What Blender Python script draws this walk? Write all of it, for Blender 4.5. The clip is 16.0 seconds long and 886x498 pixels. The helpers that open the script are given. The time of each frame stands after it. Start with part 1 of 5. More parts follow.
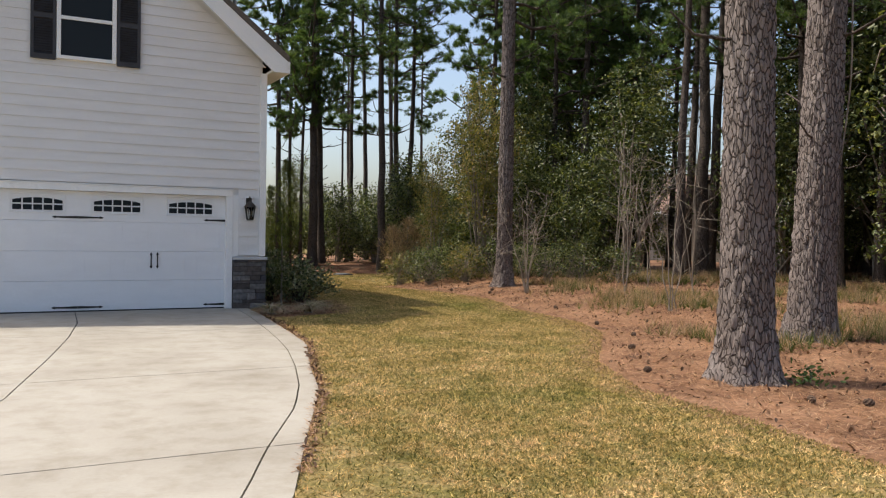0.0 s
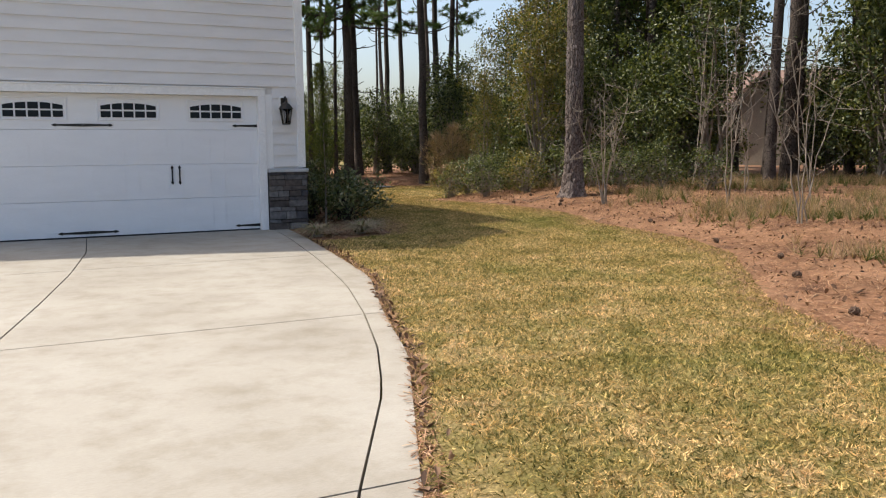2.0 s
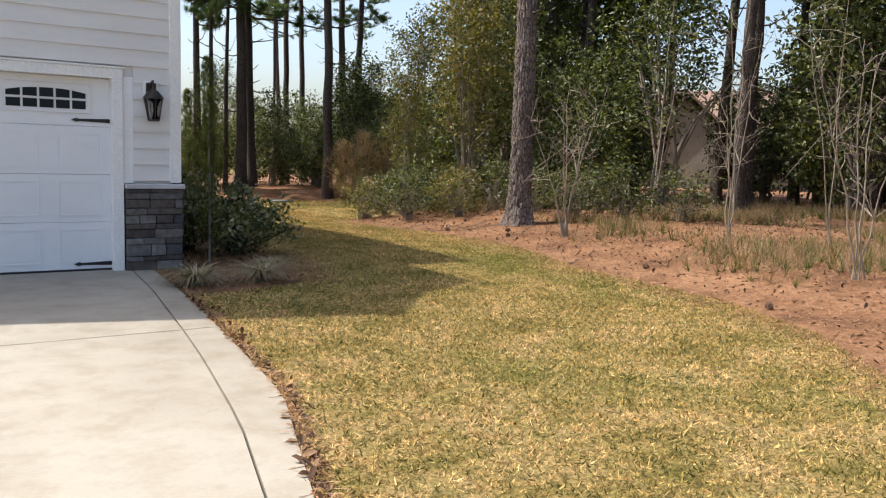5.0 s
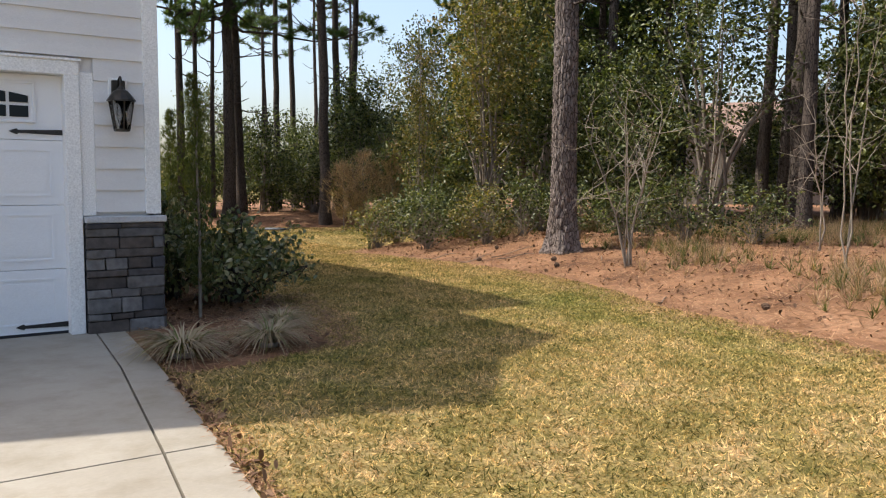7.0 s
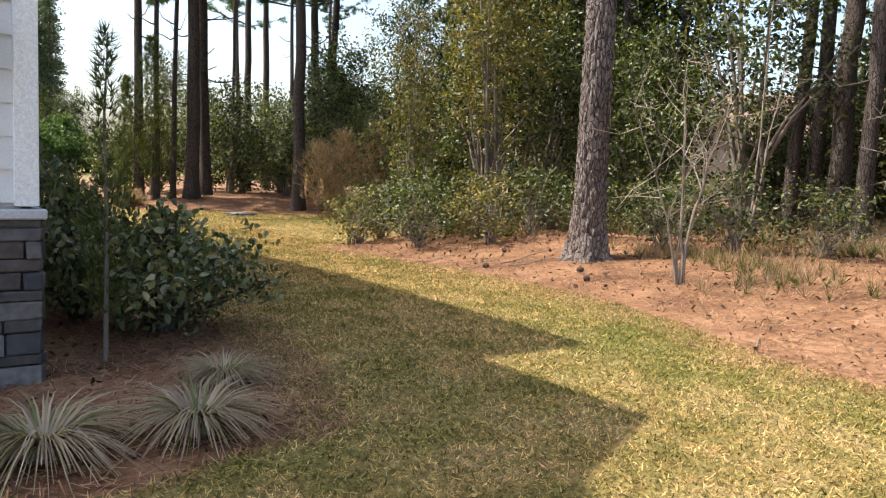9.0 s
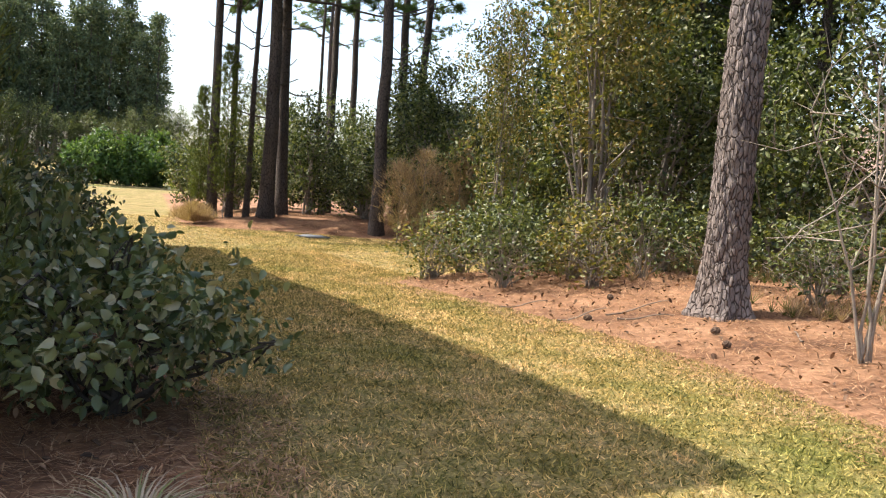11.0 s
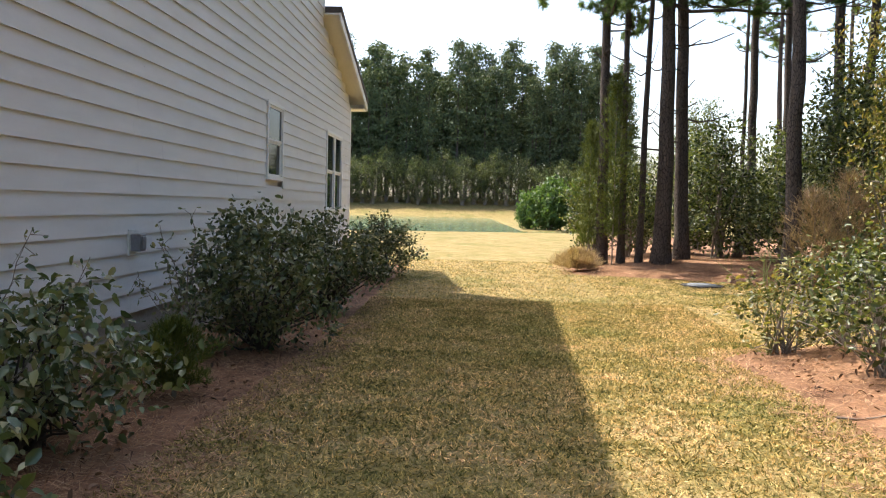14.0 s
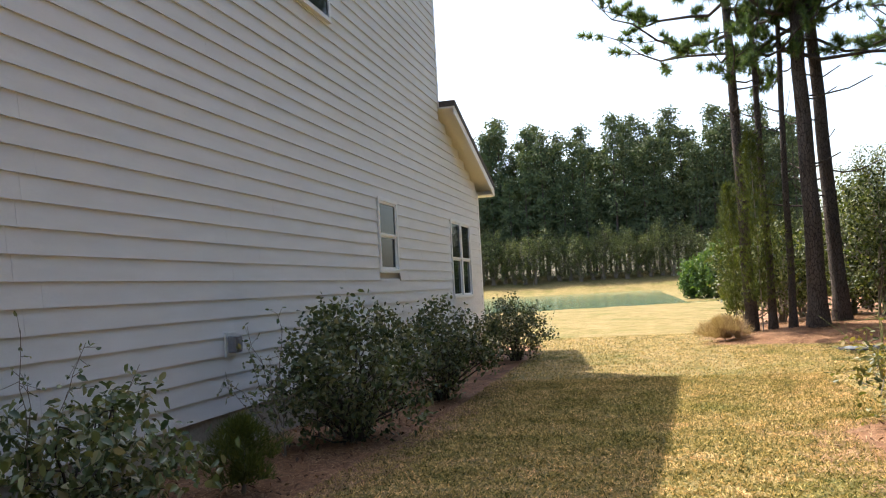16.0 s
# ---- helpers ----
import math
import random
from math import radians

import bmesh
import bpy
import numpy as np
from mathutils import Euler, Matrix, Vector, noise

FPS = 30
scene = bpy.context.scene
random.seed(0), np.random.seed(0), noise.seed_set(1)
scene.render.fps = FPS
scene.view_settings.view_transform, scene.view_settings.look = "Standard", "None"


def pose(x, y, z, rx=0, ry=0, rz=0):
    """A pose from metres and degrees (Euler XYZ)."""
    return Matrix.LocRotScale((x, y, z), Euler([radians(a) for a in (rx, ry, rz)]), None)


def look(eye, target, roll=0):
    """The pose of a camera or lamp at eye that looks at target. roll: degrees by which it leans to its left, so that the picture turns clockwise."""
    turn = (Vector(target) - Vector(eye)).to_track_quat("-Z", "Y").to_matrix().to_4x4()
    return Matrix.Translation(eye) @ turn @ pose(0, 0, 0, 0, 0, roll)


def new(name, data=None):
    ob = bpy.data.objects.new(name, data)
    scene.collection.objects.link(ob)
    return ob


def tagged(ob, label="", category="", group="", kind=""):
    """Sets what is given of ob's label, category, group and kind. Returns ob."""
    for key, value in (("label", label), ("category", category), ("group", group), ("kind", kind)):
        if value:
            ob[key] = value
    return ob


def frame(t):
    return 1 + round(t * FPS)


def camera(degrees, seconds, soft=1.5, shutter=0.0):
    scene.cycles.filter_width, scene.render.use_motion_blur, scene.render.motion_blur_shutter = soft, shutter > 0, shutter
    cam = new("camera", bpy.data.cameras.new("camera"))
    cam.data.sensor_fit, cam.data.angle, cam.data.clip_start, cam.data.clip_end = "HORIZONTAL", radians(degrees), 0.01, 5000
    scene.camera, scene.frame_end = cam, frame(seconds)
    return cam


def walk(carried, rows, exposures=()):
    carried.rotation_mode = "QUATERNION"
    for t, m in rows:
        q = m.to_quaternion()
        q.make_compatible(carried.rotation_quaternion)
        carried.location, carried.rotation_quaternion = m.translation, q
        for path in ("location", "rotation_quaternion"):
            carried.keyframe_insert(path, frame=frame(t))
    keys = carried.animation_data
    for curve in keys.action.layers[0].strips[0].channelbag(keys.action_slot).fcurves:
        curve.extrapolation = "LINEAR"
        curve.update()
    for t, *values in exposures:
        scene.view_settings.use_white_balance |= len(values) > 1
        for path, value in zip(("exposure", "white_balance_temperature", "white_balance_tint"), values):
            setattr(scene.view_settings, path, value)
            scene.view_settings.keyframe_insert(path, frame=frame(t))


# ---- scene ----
cam = camera(56.3, 16.0, 1.15)
PATH = [
    (0, (-4.478, -15.713, 1.425), (-3.535, -13.949, 1.396), 0.9),
    (0.5, (-4.308, -14.969, 1.37), (-3.344, -13.222, 1.244), 1.6),
    (1, (-4.242, -14.333, 1.349), (-3.32, -12.568, 1.165), 1.8),
    (1.5, (-4.111, -13.767, 1.325), (-3.19, -12.004, 1.12), 0.6),
    (2, (-3.936, -13.195, 1.312), (-3.064, -11.412, 1.068), -0.4),
    (2.5, (-3.761, -12.62, 1.299), (-2.810, -10.881, 1.032), 1.2),
    (3, (-3.586, -12.05, 1.286), (-2.623, -10.322, 0.996), 3.2),
    (5.5, (-2.613, -9.079, 1.363), (-1.503, -7.426, 1.171), 1.2),
    (6, (-2.5, -8.48, 1.301), (-1.508, -6.751, 1.141), 0.2),
    (6.5, (-2.228, -7.911, 1.321), (-1.231, -6.184, 1.163), 0.1),
    (7, (-2.02, -7.311, 1.29), (-0.892, -5.668, 1.127), 0.3),
    (7.5, (-1.81, -6.678, 1.313), (-0.619, -5.085, 1.105), 1.1),
    (8, (-1.593, -6.145, 1.313), (-0.333, -4.609, 1.084), 1.6),
    (10.5, (0.173, -3.619, 1.268), (1.181, -1.897, 1.125), 4.1),
    (11, (0.412, -3.243, 1.237), (1.413, -1.517, 1.093), 4.3),
    (11.5, (0.869, -2.782, 1.383), (1.745, -0.996, 1.178), 3.4),
    (12, (1.221, -2.377, 1.397), (1.915, -0.511, 1.205), 3.1),
    (12.5, (1.62, -1.907, 1.348), (2.135, 0.019, 1.197), 2.3),
    (13, (2.08, -1.585, 1.343), (2.415, 0.381, 1.186), 1.4),
    (13.5, (2.654, -1.279, 1.332), (2.811, 0.711, 1.21), 1.3),
    (14, (3.162, -1.238, 1.321), (3.078, 0.758, 1.219), 1.4),
    (14.5, (3.588, -1.134, 1.308), (3.433, 0.86, 1.294), 0.1),
    (15, (3.853, -1.073, 1.336), (3.68, 0.918, 1.41), 0.1),
    (15.5, (4.08, -1.211, 1.32), (3.769, 0.763, 1.38), -0.3),
    (16, (4.009, -1.147, 1.338), (3.528, 0.791, 1.438), -3.1),
]
walk(cam, [(t, look(eye, target, roll)) for t, eye, target, roll in PATH],
     [(0, 0.5), (1, 0.42), (2, 0.6), (3, 0.58), (5.5, 0.9), (6, 0.92), (6.5, 0.78), (7, 0.82), (8, 1.02), (10.5, 1.5), (11.5, 1.45), (13, 1.58), (14.5, 1.56), (15.5, 1.34), (16, 1.52)])

# ---- light ----
SHX, SHY = 0.485, -0.375          # ground shadow of one metre of height
to_sun = Vector((-SHX, -SHY, 1.0)).normalized()
world = bpy.data.worlds.new("world")
scene.world = world
world.use_nodes = True
wn = world.node_tree.nodes
sky = wn.new("ShaderNodeTexSky")
sky.sky_type, sky.sun_disc = "NISHITA", False
sky.sun_elevation = math.asin(to_sun.z)
sky.sun_rotation = math.atan2(to_sun.x, to_sun.y)
sky.air_density, sky.dust_density, sky.ozone_density = 1.0, 3.4, 1.0
world.node_tree.links.new(sky.outputs[0], wn["Background"].inputs[0])
wn["Background"].inputs[1].default_value = 0.15
sun = new("sun", bpy.data.lights.new("sun", "SUN"))
sun.data.energy, sun.data.angle, sun.data.color = 3.5, radians(0.53), (1.0, 0.935, 0.83)
sun.matrix_world = look(to_sun * 60, (0, 0, 0))


# ---- materials ----
def material(name, rough=0.7, metal=0.0, spec=0.4):
    m = bpy.data.materials.new(name)
    m.use_nodes = True
    b = m.node_tree.nodes["Principled BSDF"]
    b.inputs["Roughness"].default_value = rough
    b.inputs["Metallic"].default_value = metal
    b.inputs["Specular IOR Level"].default_value = spec
    return m, m.node_tree.nodes, m.node_tree.links, b


def coords(n, l, scale=(1, 1, 1), world_space=True):
    mp = n.new("ShaderNodeMapping")
    mp.inputs["Scale"].default_value = scale
    if world_space:
        g = n.new("ShaderNodeNewGeometry")
        l.new(g.outputs["Position"], mp.inputs[0])
    else:
        g = n.new("ShaderNodeTexCoord")
        l.new(g.outputs["Object"], mp.inputs[0])
    return mp.outputs[0]


def noise_tex(n, l, vec, scale, detail=4, rough=0.55):
    t = n.new("ShaderNodeTexNoise")
    t.inputs["Scale"].default_value, t.inputs["Detail"].default_value = scale, detail
    t.inputs["Roughness"].default_value = rough
    l.new(vec, t.inputs["Vector"])
    return t.outputs["Fac"]


def ramp(n, l, fac, *stops):
    r = n.new("ShaderNodeValToRGB")
    e = r.color_ramp.elements
    e[0].position, e[0].color = stops[0][0], (*stops[0][1], 1)
    e[1].position, e[1].color = stops[-1][0], (*stops[-1][1], 1)
    for p, c in stops[1:-1]:
        k = e.new(p)
        k.color = (*c, 1)
    l.new(fac, r.inputs[0])
    return r.outputs[0]


def mix(n, l, fac, a, b, how="MIX"):
    m = n.new("ShaderNodeMix")
    m.data_type, m.blend_type = "RGBA", how
    for s, v in ((m.inputs[0], fac), (m.inputs[6], a), (m.inputs[7], b)):
        if hasattr(v, "links"):
            l.new(v, s)
        else:
            s.default_value = v if isinstance(v, float) else (*v, 1)
    return m.outputs[2]


def bump(n, l, b, height, strength, dist=0.01):
    k = n.new("ShaderNodeBump")
    k.inputs["Strength"].default_value, k.inputs["Distance"].default_value = strength, dist
    l.new(height, k.inputs["Height"])
    l.new(k.outputs[0], b.inputs["Normal"])


def mottled(name, c1, c2, scale=6.0, fine=60.0, rough=0.7, bump_s=0.2, stretch=(1, 1, 1), metal=0.0, spec=0.4):
    m, n, l, b = material(name, rough, metal, spec)
    v = coords(n, l, stretch)
    big = noise_tex(n, l, v, scale)
    small = noise_tex(n, l, v, fine, 3)
    c = ramp(n, l, big, (0.3, c1), (0.7, c2))
    k = ramp(n, l, small, (0.3, (0.82, 0.82, 0.82)), (0.7, (1.1, 1.1, 1.1)))
    l.new(mix(n, l, 1.0, c, k, "MULTIPLY"), b.inputs["Base Color"])
    if bump_s:
        bump(n, l, b, small, bump_s, 0.004)
    return m


def per_piece(name, colours, rough=0.8, grain=30.0, bump_s=0.5, island=False, spec=0.3, fine_low=0.7, stretch=(1, 1, 1), trans=0.0):
    """A material whose tone varies from piece to piece."""
    m, n, l, b = material(name, rough, 0, spec)
    if island:
        r = n.new("ShaderNodeNewGeometry").outputs["Random Per Island"]
    else:
        r = n.new("ShaderNodeObjectInfo").outputs["Random"]
    c = ramp(n, l, r, *[(i / max(1, len(colours) - 1), x) for i, x in enumerate(colours)])
    v = coords(n, l, stretch)
    g = noise_tex(n, l, v, grain, 5)
    k = ramp(n, l, g, (0.3, (fine_low,) * 3), (0.7, (1.15,) * 3))
    col = mix(n, l, 1.0, c, k, "MULTIPLY")
    l.new(col, b.inputs["Base Color"])
    if bump_s:
        bump(n, l, b, g, bump_s, 0.01)
    if trans:
        t = n.new("ShaderNodeBsdfTranslucent")
        l.new(mix(n, l, 1.0, col, (1.3, 1.35, 0.5), "MULTIPLY"), t.inputs[0])
        s = n.new("ShaderNodeMixShader")
        s.inputs[0].default_value = trans
        l.new(b.outputs[0], s.inputs[1])
        l.new(t.outputs[0], s.inputs[2])
        l.new(s.outputs[0], n["Material Output"].inputs[0])
    return m


def leaf_mat(name, *colours, rough=0.45, trans=0.3, spec=0.4):
    return per_piece(name, colours, rough, 3.0, 0, True, spec, 0.75, trans=trans)


M_SIDING = mottled("painted_siding", (0.69, 0.68, 0.67), (0.76, 0.75, 0.74), 1.3, 90, 0.55, 0.25, (1, 1, 6))
M_TRIM = mottled("white_trim", (0.80, 0.80, 0.79), (0.85, 0.85, 0.84), 3, 80, 0.45, 0.06)
M_SOFFIT = mottled("soffit_white", (0.80, 0.78, 0.72), (0.84, 0.81, 0.75), 2, 60, 0.55, 0.05)
M_DOOR = mottled("white_door_steel", (0.78, 0.79, 0.81), (0.82, 0.83, 0.85), 2, 120, 0.4, 0.12, (1, 1, 4))
M_IRON = mottled("black_iron", (0.012, 0.012, 0.013), (0.025, 0.024, 0.024), 20, 120, 0.45, 0.2)
M_BRONZE = mottled("dark_bronze", (0.035, 0.032, 0.028), (0.06, 0.05, 0.04), 20, 90, 0.4, 0.2, metal=0.6)
M_SHUTTER = mottled("shutter_charcoal", (0.03, 0.03, 0.034), (0.045, 0.044, 0.05), 6, 90, 0.55, 0.2)
M_GASKET = mottled("rubber_gasket", (0.015, 0.016, 0.02), (0.025, 0.026, 0.03), 9, 70, 0.7, 0.1)
M_FOUND = mottled("parged_foundation", (0.27, 0.245, 0.21), (0.36, 0.33, 0.285), 2.5, 40, 0.9, 0.5)
M_SHINGLE = per_piece("asphalt_shingle", [(0.06, 0.055, 0.05), (0.10, 0.085, 0.075), (0.13, 0.11, 0.09)], 0.9, 25, 0.5)
M_STONE = per_piece("ledge_stone", [(0.04, 0.038, 0.04), (0.13, 0.105, 0.09), (0.06, 0.06, 0.068), (0.22, 0.21, 0.205), (0.085, 0.07, 0.062), (0.16, 0.155, 0.155)], 0.8, 14, 1.0, fine_low=0.55)
M_MORTAR = mottled("dark_mortar", (0.02, 0.02, 0.02), (0.035, 0.034, 0.032), 10, 60, 0.95, 0.4)


def concrete():
    m, n, l, b = material("broom_concrete", 0.85, 0, 0.3)
    v = coords(n, l)
    big = noise_tex(n, l, v, 0.55, 5)
    mid = noise_tex(n, l, v, 3.5, 5, 0.65)
    fine = noise_tex(n, l, coords(n, l, (1, 6, 1)), 45, 4)
    c = ramp(n, l, big, (0.32, (0.30, 0.268, 0.22)), (0.5, (0.357, 0.325, 0.273)), (0.7, (0.40, 0.371, 0.32)))
    s = ramp(n, l, mid, (0.32, (0.84, 0.82, 0.78)), (0.55, (1.0, 1.0, 1.0)))
    k = ramp(n, l, fine, (0.3, (0.90, 0.90, 0.90)), (0.7, (1.06, 1.06, 1.06)))
    l.new(mix(n, l, 1.0, mix(n, l, 1.0, c, s, "MULTIPLY"), k, "MULTIPLY"), b.inputs["Base Color"])
    bump(n, l, b, fine, 0.35, 0.004)
    return m


def glass_mat(name, tint=(0.02, 0.025, 0.03)):
    m, n, l, b = material(name, 0.03, 0, 0.5)
    b.inputs["Base Color"].default_value = (*tint, 1)
    b.inputs["Specular IOR Level"].default_value = 0.06
    return m


def clear_glass():
    m, n, l, b = material("clear_glass", 0.02)
    b.inputs["Transmission Weight"].default_value = 1.0
    b.inputs["IOR"].default_value = 1.3
    return m


def bark(name, ca, cb, cc, sz=1.0):
    """Plated bark: pale flakes between dark fissures that run up the trunk."""
    m, n, l, b = material(name, 0.92, 0, 0.2)
    v = coords(n, l, (1, 1, 0.32), False)
    warp = n.new("ShaderNodeTexNoise")
    warp.inputs["Scale"].default_value = 5.0
    l.new(v, warp.inputs["Vector"])
    add = n.new("ShaderNodeVectorMath")
    add.operation = "MULTIPLY_ADD"
    l.new(warp.outputs["Color"], add.inputs[0])
    add.inputs[1].default_value = (0.09, 0.09, 0.09)
    l.new(v, add.inputs[2])
    vo = n.new("ShaderNodeTexVoronoi")
    vo.feature = "DISTANCE_TO_EDGE"
    vo.inputs["Scale"].default_value = 24.0 * sz
    l.new(add.outputs[0], vo.inputs["Vector"])
    fine = noise_tex(n, l, v, 70, 5, 0.7)
    big = noise_tex(n, l, v, 2.2, 4)
    plate = ramp(n, l, big, (0.3, ca), (0.7, cb))
    crack = ramp(n, l, vo.outputs["Distance"], (0.0, (0.0, 0.0, 0.0)), (0.10, (1.0, 1.0, 1.0)))
    c = mix(n, l, crack, cc, plate)
    k = ramp(n, l, fine, (0.3, (0.65, 0.65, 0.65)), (0.7, (1.2, 1.2, 1.2)))
    l.new(mix(n, l, 1.0, c, k, "MULTIPLY"), b.inputs["Base Color"])
    h = mix(n, l, 0.3, crack, fine)
    bump(n, l, b, h, 0.9, 0.03)
    return m


M_CONCRETE = concrete()
M_GLASS = glass_mat("dark_window_glass")
M_CLEAR = clear_glass()
M_BARK = bark("pine_bark", (0.17, 0.135, 0.118), (0.27, 0.23, 0.212), (0.055, 0.042, 0.035))
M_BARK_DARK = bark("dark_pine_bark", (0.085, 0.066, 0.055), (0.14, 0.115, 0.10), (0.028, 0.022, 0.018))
M_TWIG = mottled("grey_twig", (0.16, 0.13, 0.105), (0.26, 0.22, 0.18), 5, 60, 0.9, 0.4)
M_TWIG_DARK = mottled("dark_stem", (0.04, 0.032, 0.026), (0.08, 0.064, 0.05), 8, 60, 0.9, 0.4)
M_TWIG_PALE = mottled("pale_stem", (0.21, 0.17, 0.135), (0.33, 0.28, 0.22), 5, 60, 0.85, 0.4)
M_TWIG_GREEN = mottled("green_stem", (0.16, 0.19, 0.06), (0.24, 0.25, 0.09), 5, 60, 0.8, 0.2)
M_NEEDLE = leaf_mat("pine_needles", (0.05, 0.095, 0.038), (0.09, 0.145, 0.055), (0.15, 0.19, 0.07), rough=0.5, trans=0.42)
M_FARPINE = leaf_mat("far_pine_needles", (0.045, 0.07, 0.035), (0.085, 0.115, 0.055), (0.14, 0.16, 0.075), rough=0.7, trans=0.15)
M_LEAF_DARK = leaf_mat("dark_shrub_leaves", (0.042, 0.066, 0.025), (0.105, 0.138, 0.052), (0.19, 0.21, 0.085), (0.38, 0.33, 0.19), rough=0.33, trans=0.2, spec=0.6)
M_LEAF_DEEP = leaf_mat("deep_shrub_leaves", (0.03, 0.046, 0.02), (0.075, 0.10, 0.038), (0.13, 0.15, 0.06), (0.28, 0.26, 0.14), rough=0.34, trans=0.2, spec=0.5)
M_LEAF_WOOD = leaf_mat("understory_leaves", (0.015, 0.025, 0.009), (0.05, 0.07, 0.022), (0.12, 0.14, 0.048), (0.23, 0.235, 0.095), rough=0.42, trans=0.3)
M_LEAF_GOLD = leaf_mat("olive_gold_leaves", (0.045, 0.054, 0.016), (0.115, 0.118, 0.034), (0.20, 0.182, 0.054), (0.30, 0.21, 0.085), rough=0.45, trans=0.35)
M_LEAF_FRESH = leaf_mat("fresh_green_leaves", (0.045, 0.085, 0.024), (0.08, 0.13, 0.034), (0.13, 0.18, 0.05), rough=0.5, trans=0.35)
M_CEDAR = leaf_mat("cedar_green", (0.05, 0.075, 0.016), (0.09, 0.11, 0.022), (0.14, 0.15, 0.03), rough=0.6, trans=0.25)
M_TAN = leaf_mat("dead_tan_stalks", (0.22, 0.14, 0.085), (0.38, 0.26, 0.17), (0.50, 0.37, 0.25), rough=0.8, trans=0.3)
M_TUFT = leaf_mat("dry_tuft_blades", (0.13, 0.16, 0.04), (0.34, 0.27, 0.17), (0.46, 0.37, 0.26), (0.28, 0.20, 0.15), rough=0.7, trans=0.25)
M_STRAW = leaf_mat("pine_straw_needles", (0.09, 0.04, 0.022), (0.24, 0.11, 0.05), (0.38, 0.20, 0.10), (0.50, 0.33, 0.20), rough=0.75, trans=0.1)
M_WATER, _n, _l, _b = material("green_pond_water", 0.08, 0, 0.5)
_b.inputs["Base Color"].default_value = (0.10, 0.20, 0.13, 1)
bump(_n, _l, _b, noise_tex(_n, _l, coords(_n, _l, (1, 3, 1)), 1.6, 3), 0.12, 0.05)


def lawn_colour(n, l):
    v = coords(n, l)
    big = noise_tex(n, l, v, 0.35, 4)
    mid = noise_tex(n, l, v, 1.7, 5, 0.65)
    base = ramp(n, l, mid, (0.32, (0.27, 0.22, 0.075)), (0.47, (0.43, 0.325, 0.135)), (0.62, (0.54, 0.40, 0.20)), (0.75, (0.46, 0.325, 0.175)))
    green = ramp(n, l, big, (0.5, (0.0, 0.0, 0.0)), (0.74, (0.6, 0.6, 0.6)))
    c = mix(n, l, green, base, (0.15, 0.20, 0.035))
    tuss = noise_tex(n, l, v, 16, 3, 0.7)
    patch = noise_tex(n, l, v, 5.0, 4, 0.6)
    c = mix(n, l, 1.0, c, ramp(n, l, tuss, (0.34, (0.55, 0.56, 0.5)), (0.5, (0.88, 0.88, 0.86)), (0.66, (1.2, 1.16, 1.16))), "MULTIPLY")
    return v, mix(n, l, 1.0, c, ramp(n, l, patch, (0.34, (0.82, 0.87, 0.74)), (0.64, (1.1, 1.04, 1.06))), "MULTIPLY")


def grass_blade_mat():
    m, n, l, b = material("dormant_grass_blades", 0.65, 0, 0.25)
    v, c = lawn_colour(n, l)
    r = n.new("ShaderNodeNewGeometry").outputs["Random Per Island"]
    k = ramp(n, l, r, (0.0, (0.18, 0.26, 0.13)), (0.38, (0.7, 0.76, 0.58)), (0.68, (1.4, 1.33, 1.25)), (1.0, (2.3, 2.15, 2.2)))
    col = mix(n, l, 1.0, c, k, "MULTIPLY")
    l.new(col, b.inputs["Base Color"])
    t = n.new("ShaderNodeBsdfTranslucent")
    l.new(col, t.inputs[0])
    s = n.new("ShaderNodeMixShader")
    s.inputs[0].default_value = 0.3
    l.new(b.outputs[0], s.inputs[1])
    l.new(t.outputs[0], s.inputs[2])
    l.new(s.outputs[0], n["Material Output"].inputs[0])
    return m


def ground_mat():
    """Lawn and pine-straw litter on one sheet; the vertex value 'bed' says which."""
    m, n, l, b = material("ground_cover", 0.95, 0, 0.15)
    v, lawn = lawn_colour(n, l)
    fine = noise_tex(n, l, v, 55, 4, 0.7)
    clump = noise_tex(n, l, v, 14, 4, 0.65)
    k = ramp(n, l, fine, (0.3, (0.22, 0.22, 0.2)), (0.68, (0.82, 0.83, 0.80)))
    lawn = mix(n, l, 1.0, lawn, k, "MULTIPLY")
    sv = noise_tex(n, l, v, 1.1, 5, 0.65)
    straw = ramp(n, l, sv, (0.3, (0.085, 0.044, 0.028)), (0.48, (0.235, 0.125, 0.07)), (0.66, (0.36, 0.205, 0.12)), (0.8, (0.27, 0.20, 0.11)))
    straw = mix(n, l, 1.0, straw, ramp(n, l, clump, (0.3, (0.6, 0.6, 0.6)), (0.7, (1.2, 1.2, 1.2))), "MULTIPLY")
    a = n.new("ShaderNodeAttribute")
    a.attribute_name = "bed"
    wob = n.new("ShaderNodeMath")
    wob.operation = "MULTIPLY_ADD"
    l.new(clump, wob.inputs[0])
    wob.inputs[1].default_value = 0.8
    l.new(a.outputs["Fac"], wob.inputs[2])
    f = ramp(n, l, wob.outputs[0], (0.82, (0.0, 0.0, 0.0)), (0.98, (1.0, 1.0, 1.0)))
    l.new(mix(n, l, f, lawn, straw), b.inputs["Base Color"])
    bump(n, l, b, mix(n, l, 0.5, fine, clump), 0.7, 0.02)
    return m


M_GROUND = ground_mat()
M_BLADE = grass_blade_mat()
rng = np.random.default_rng(7)


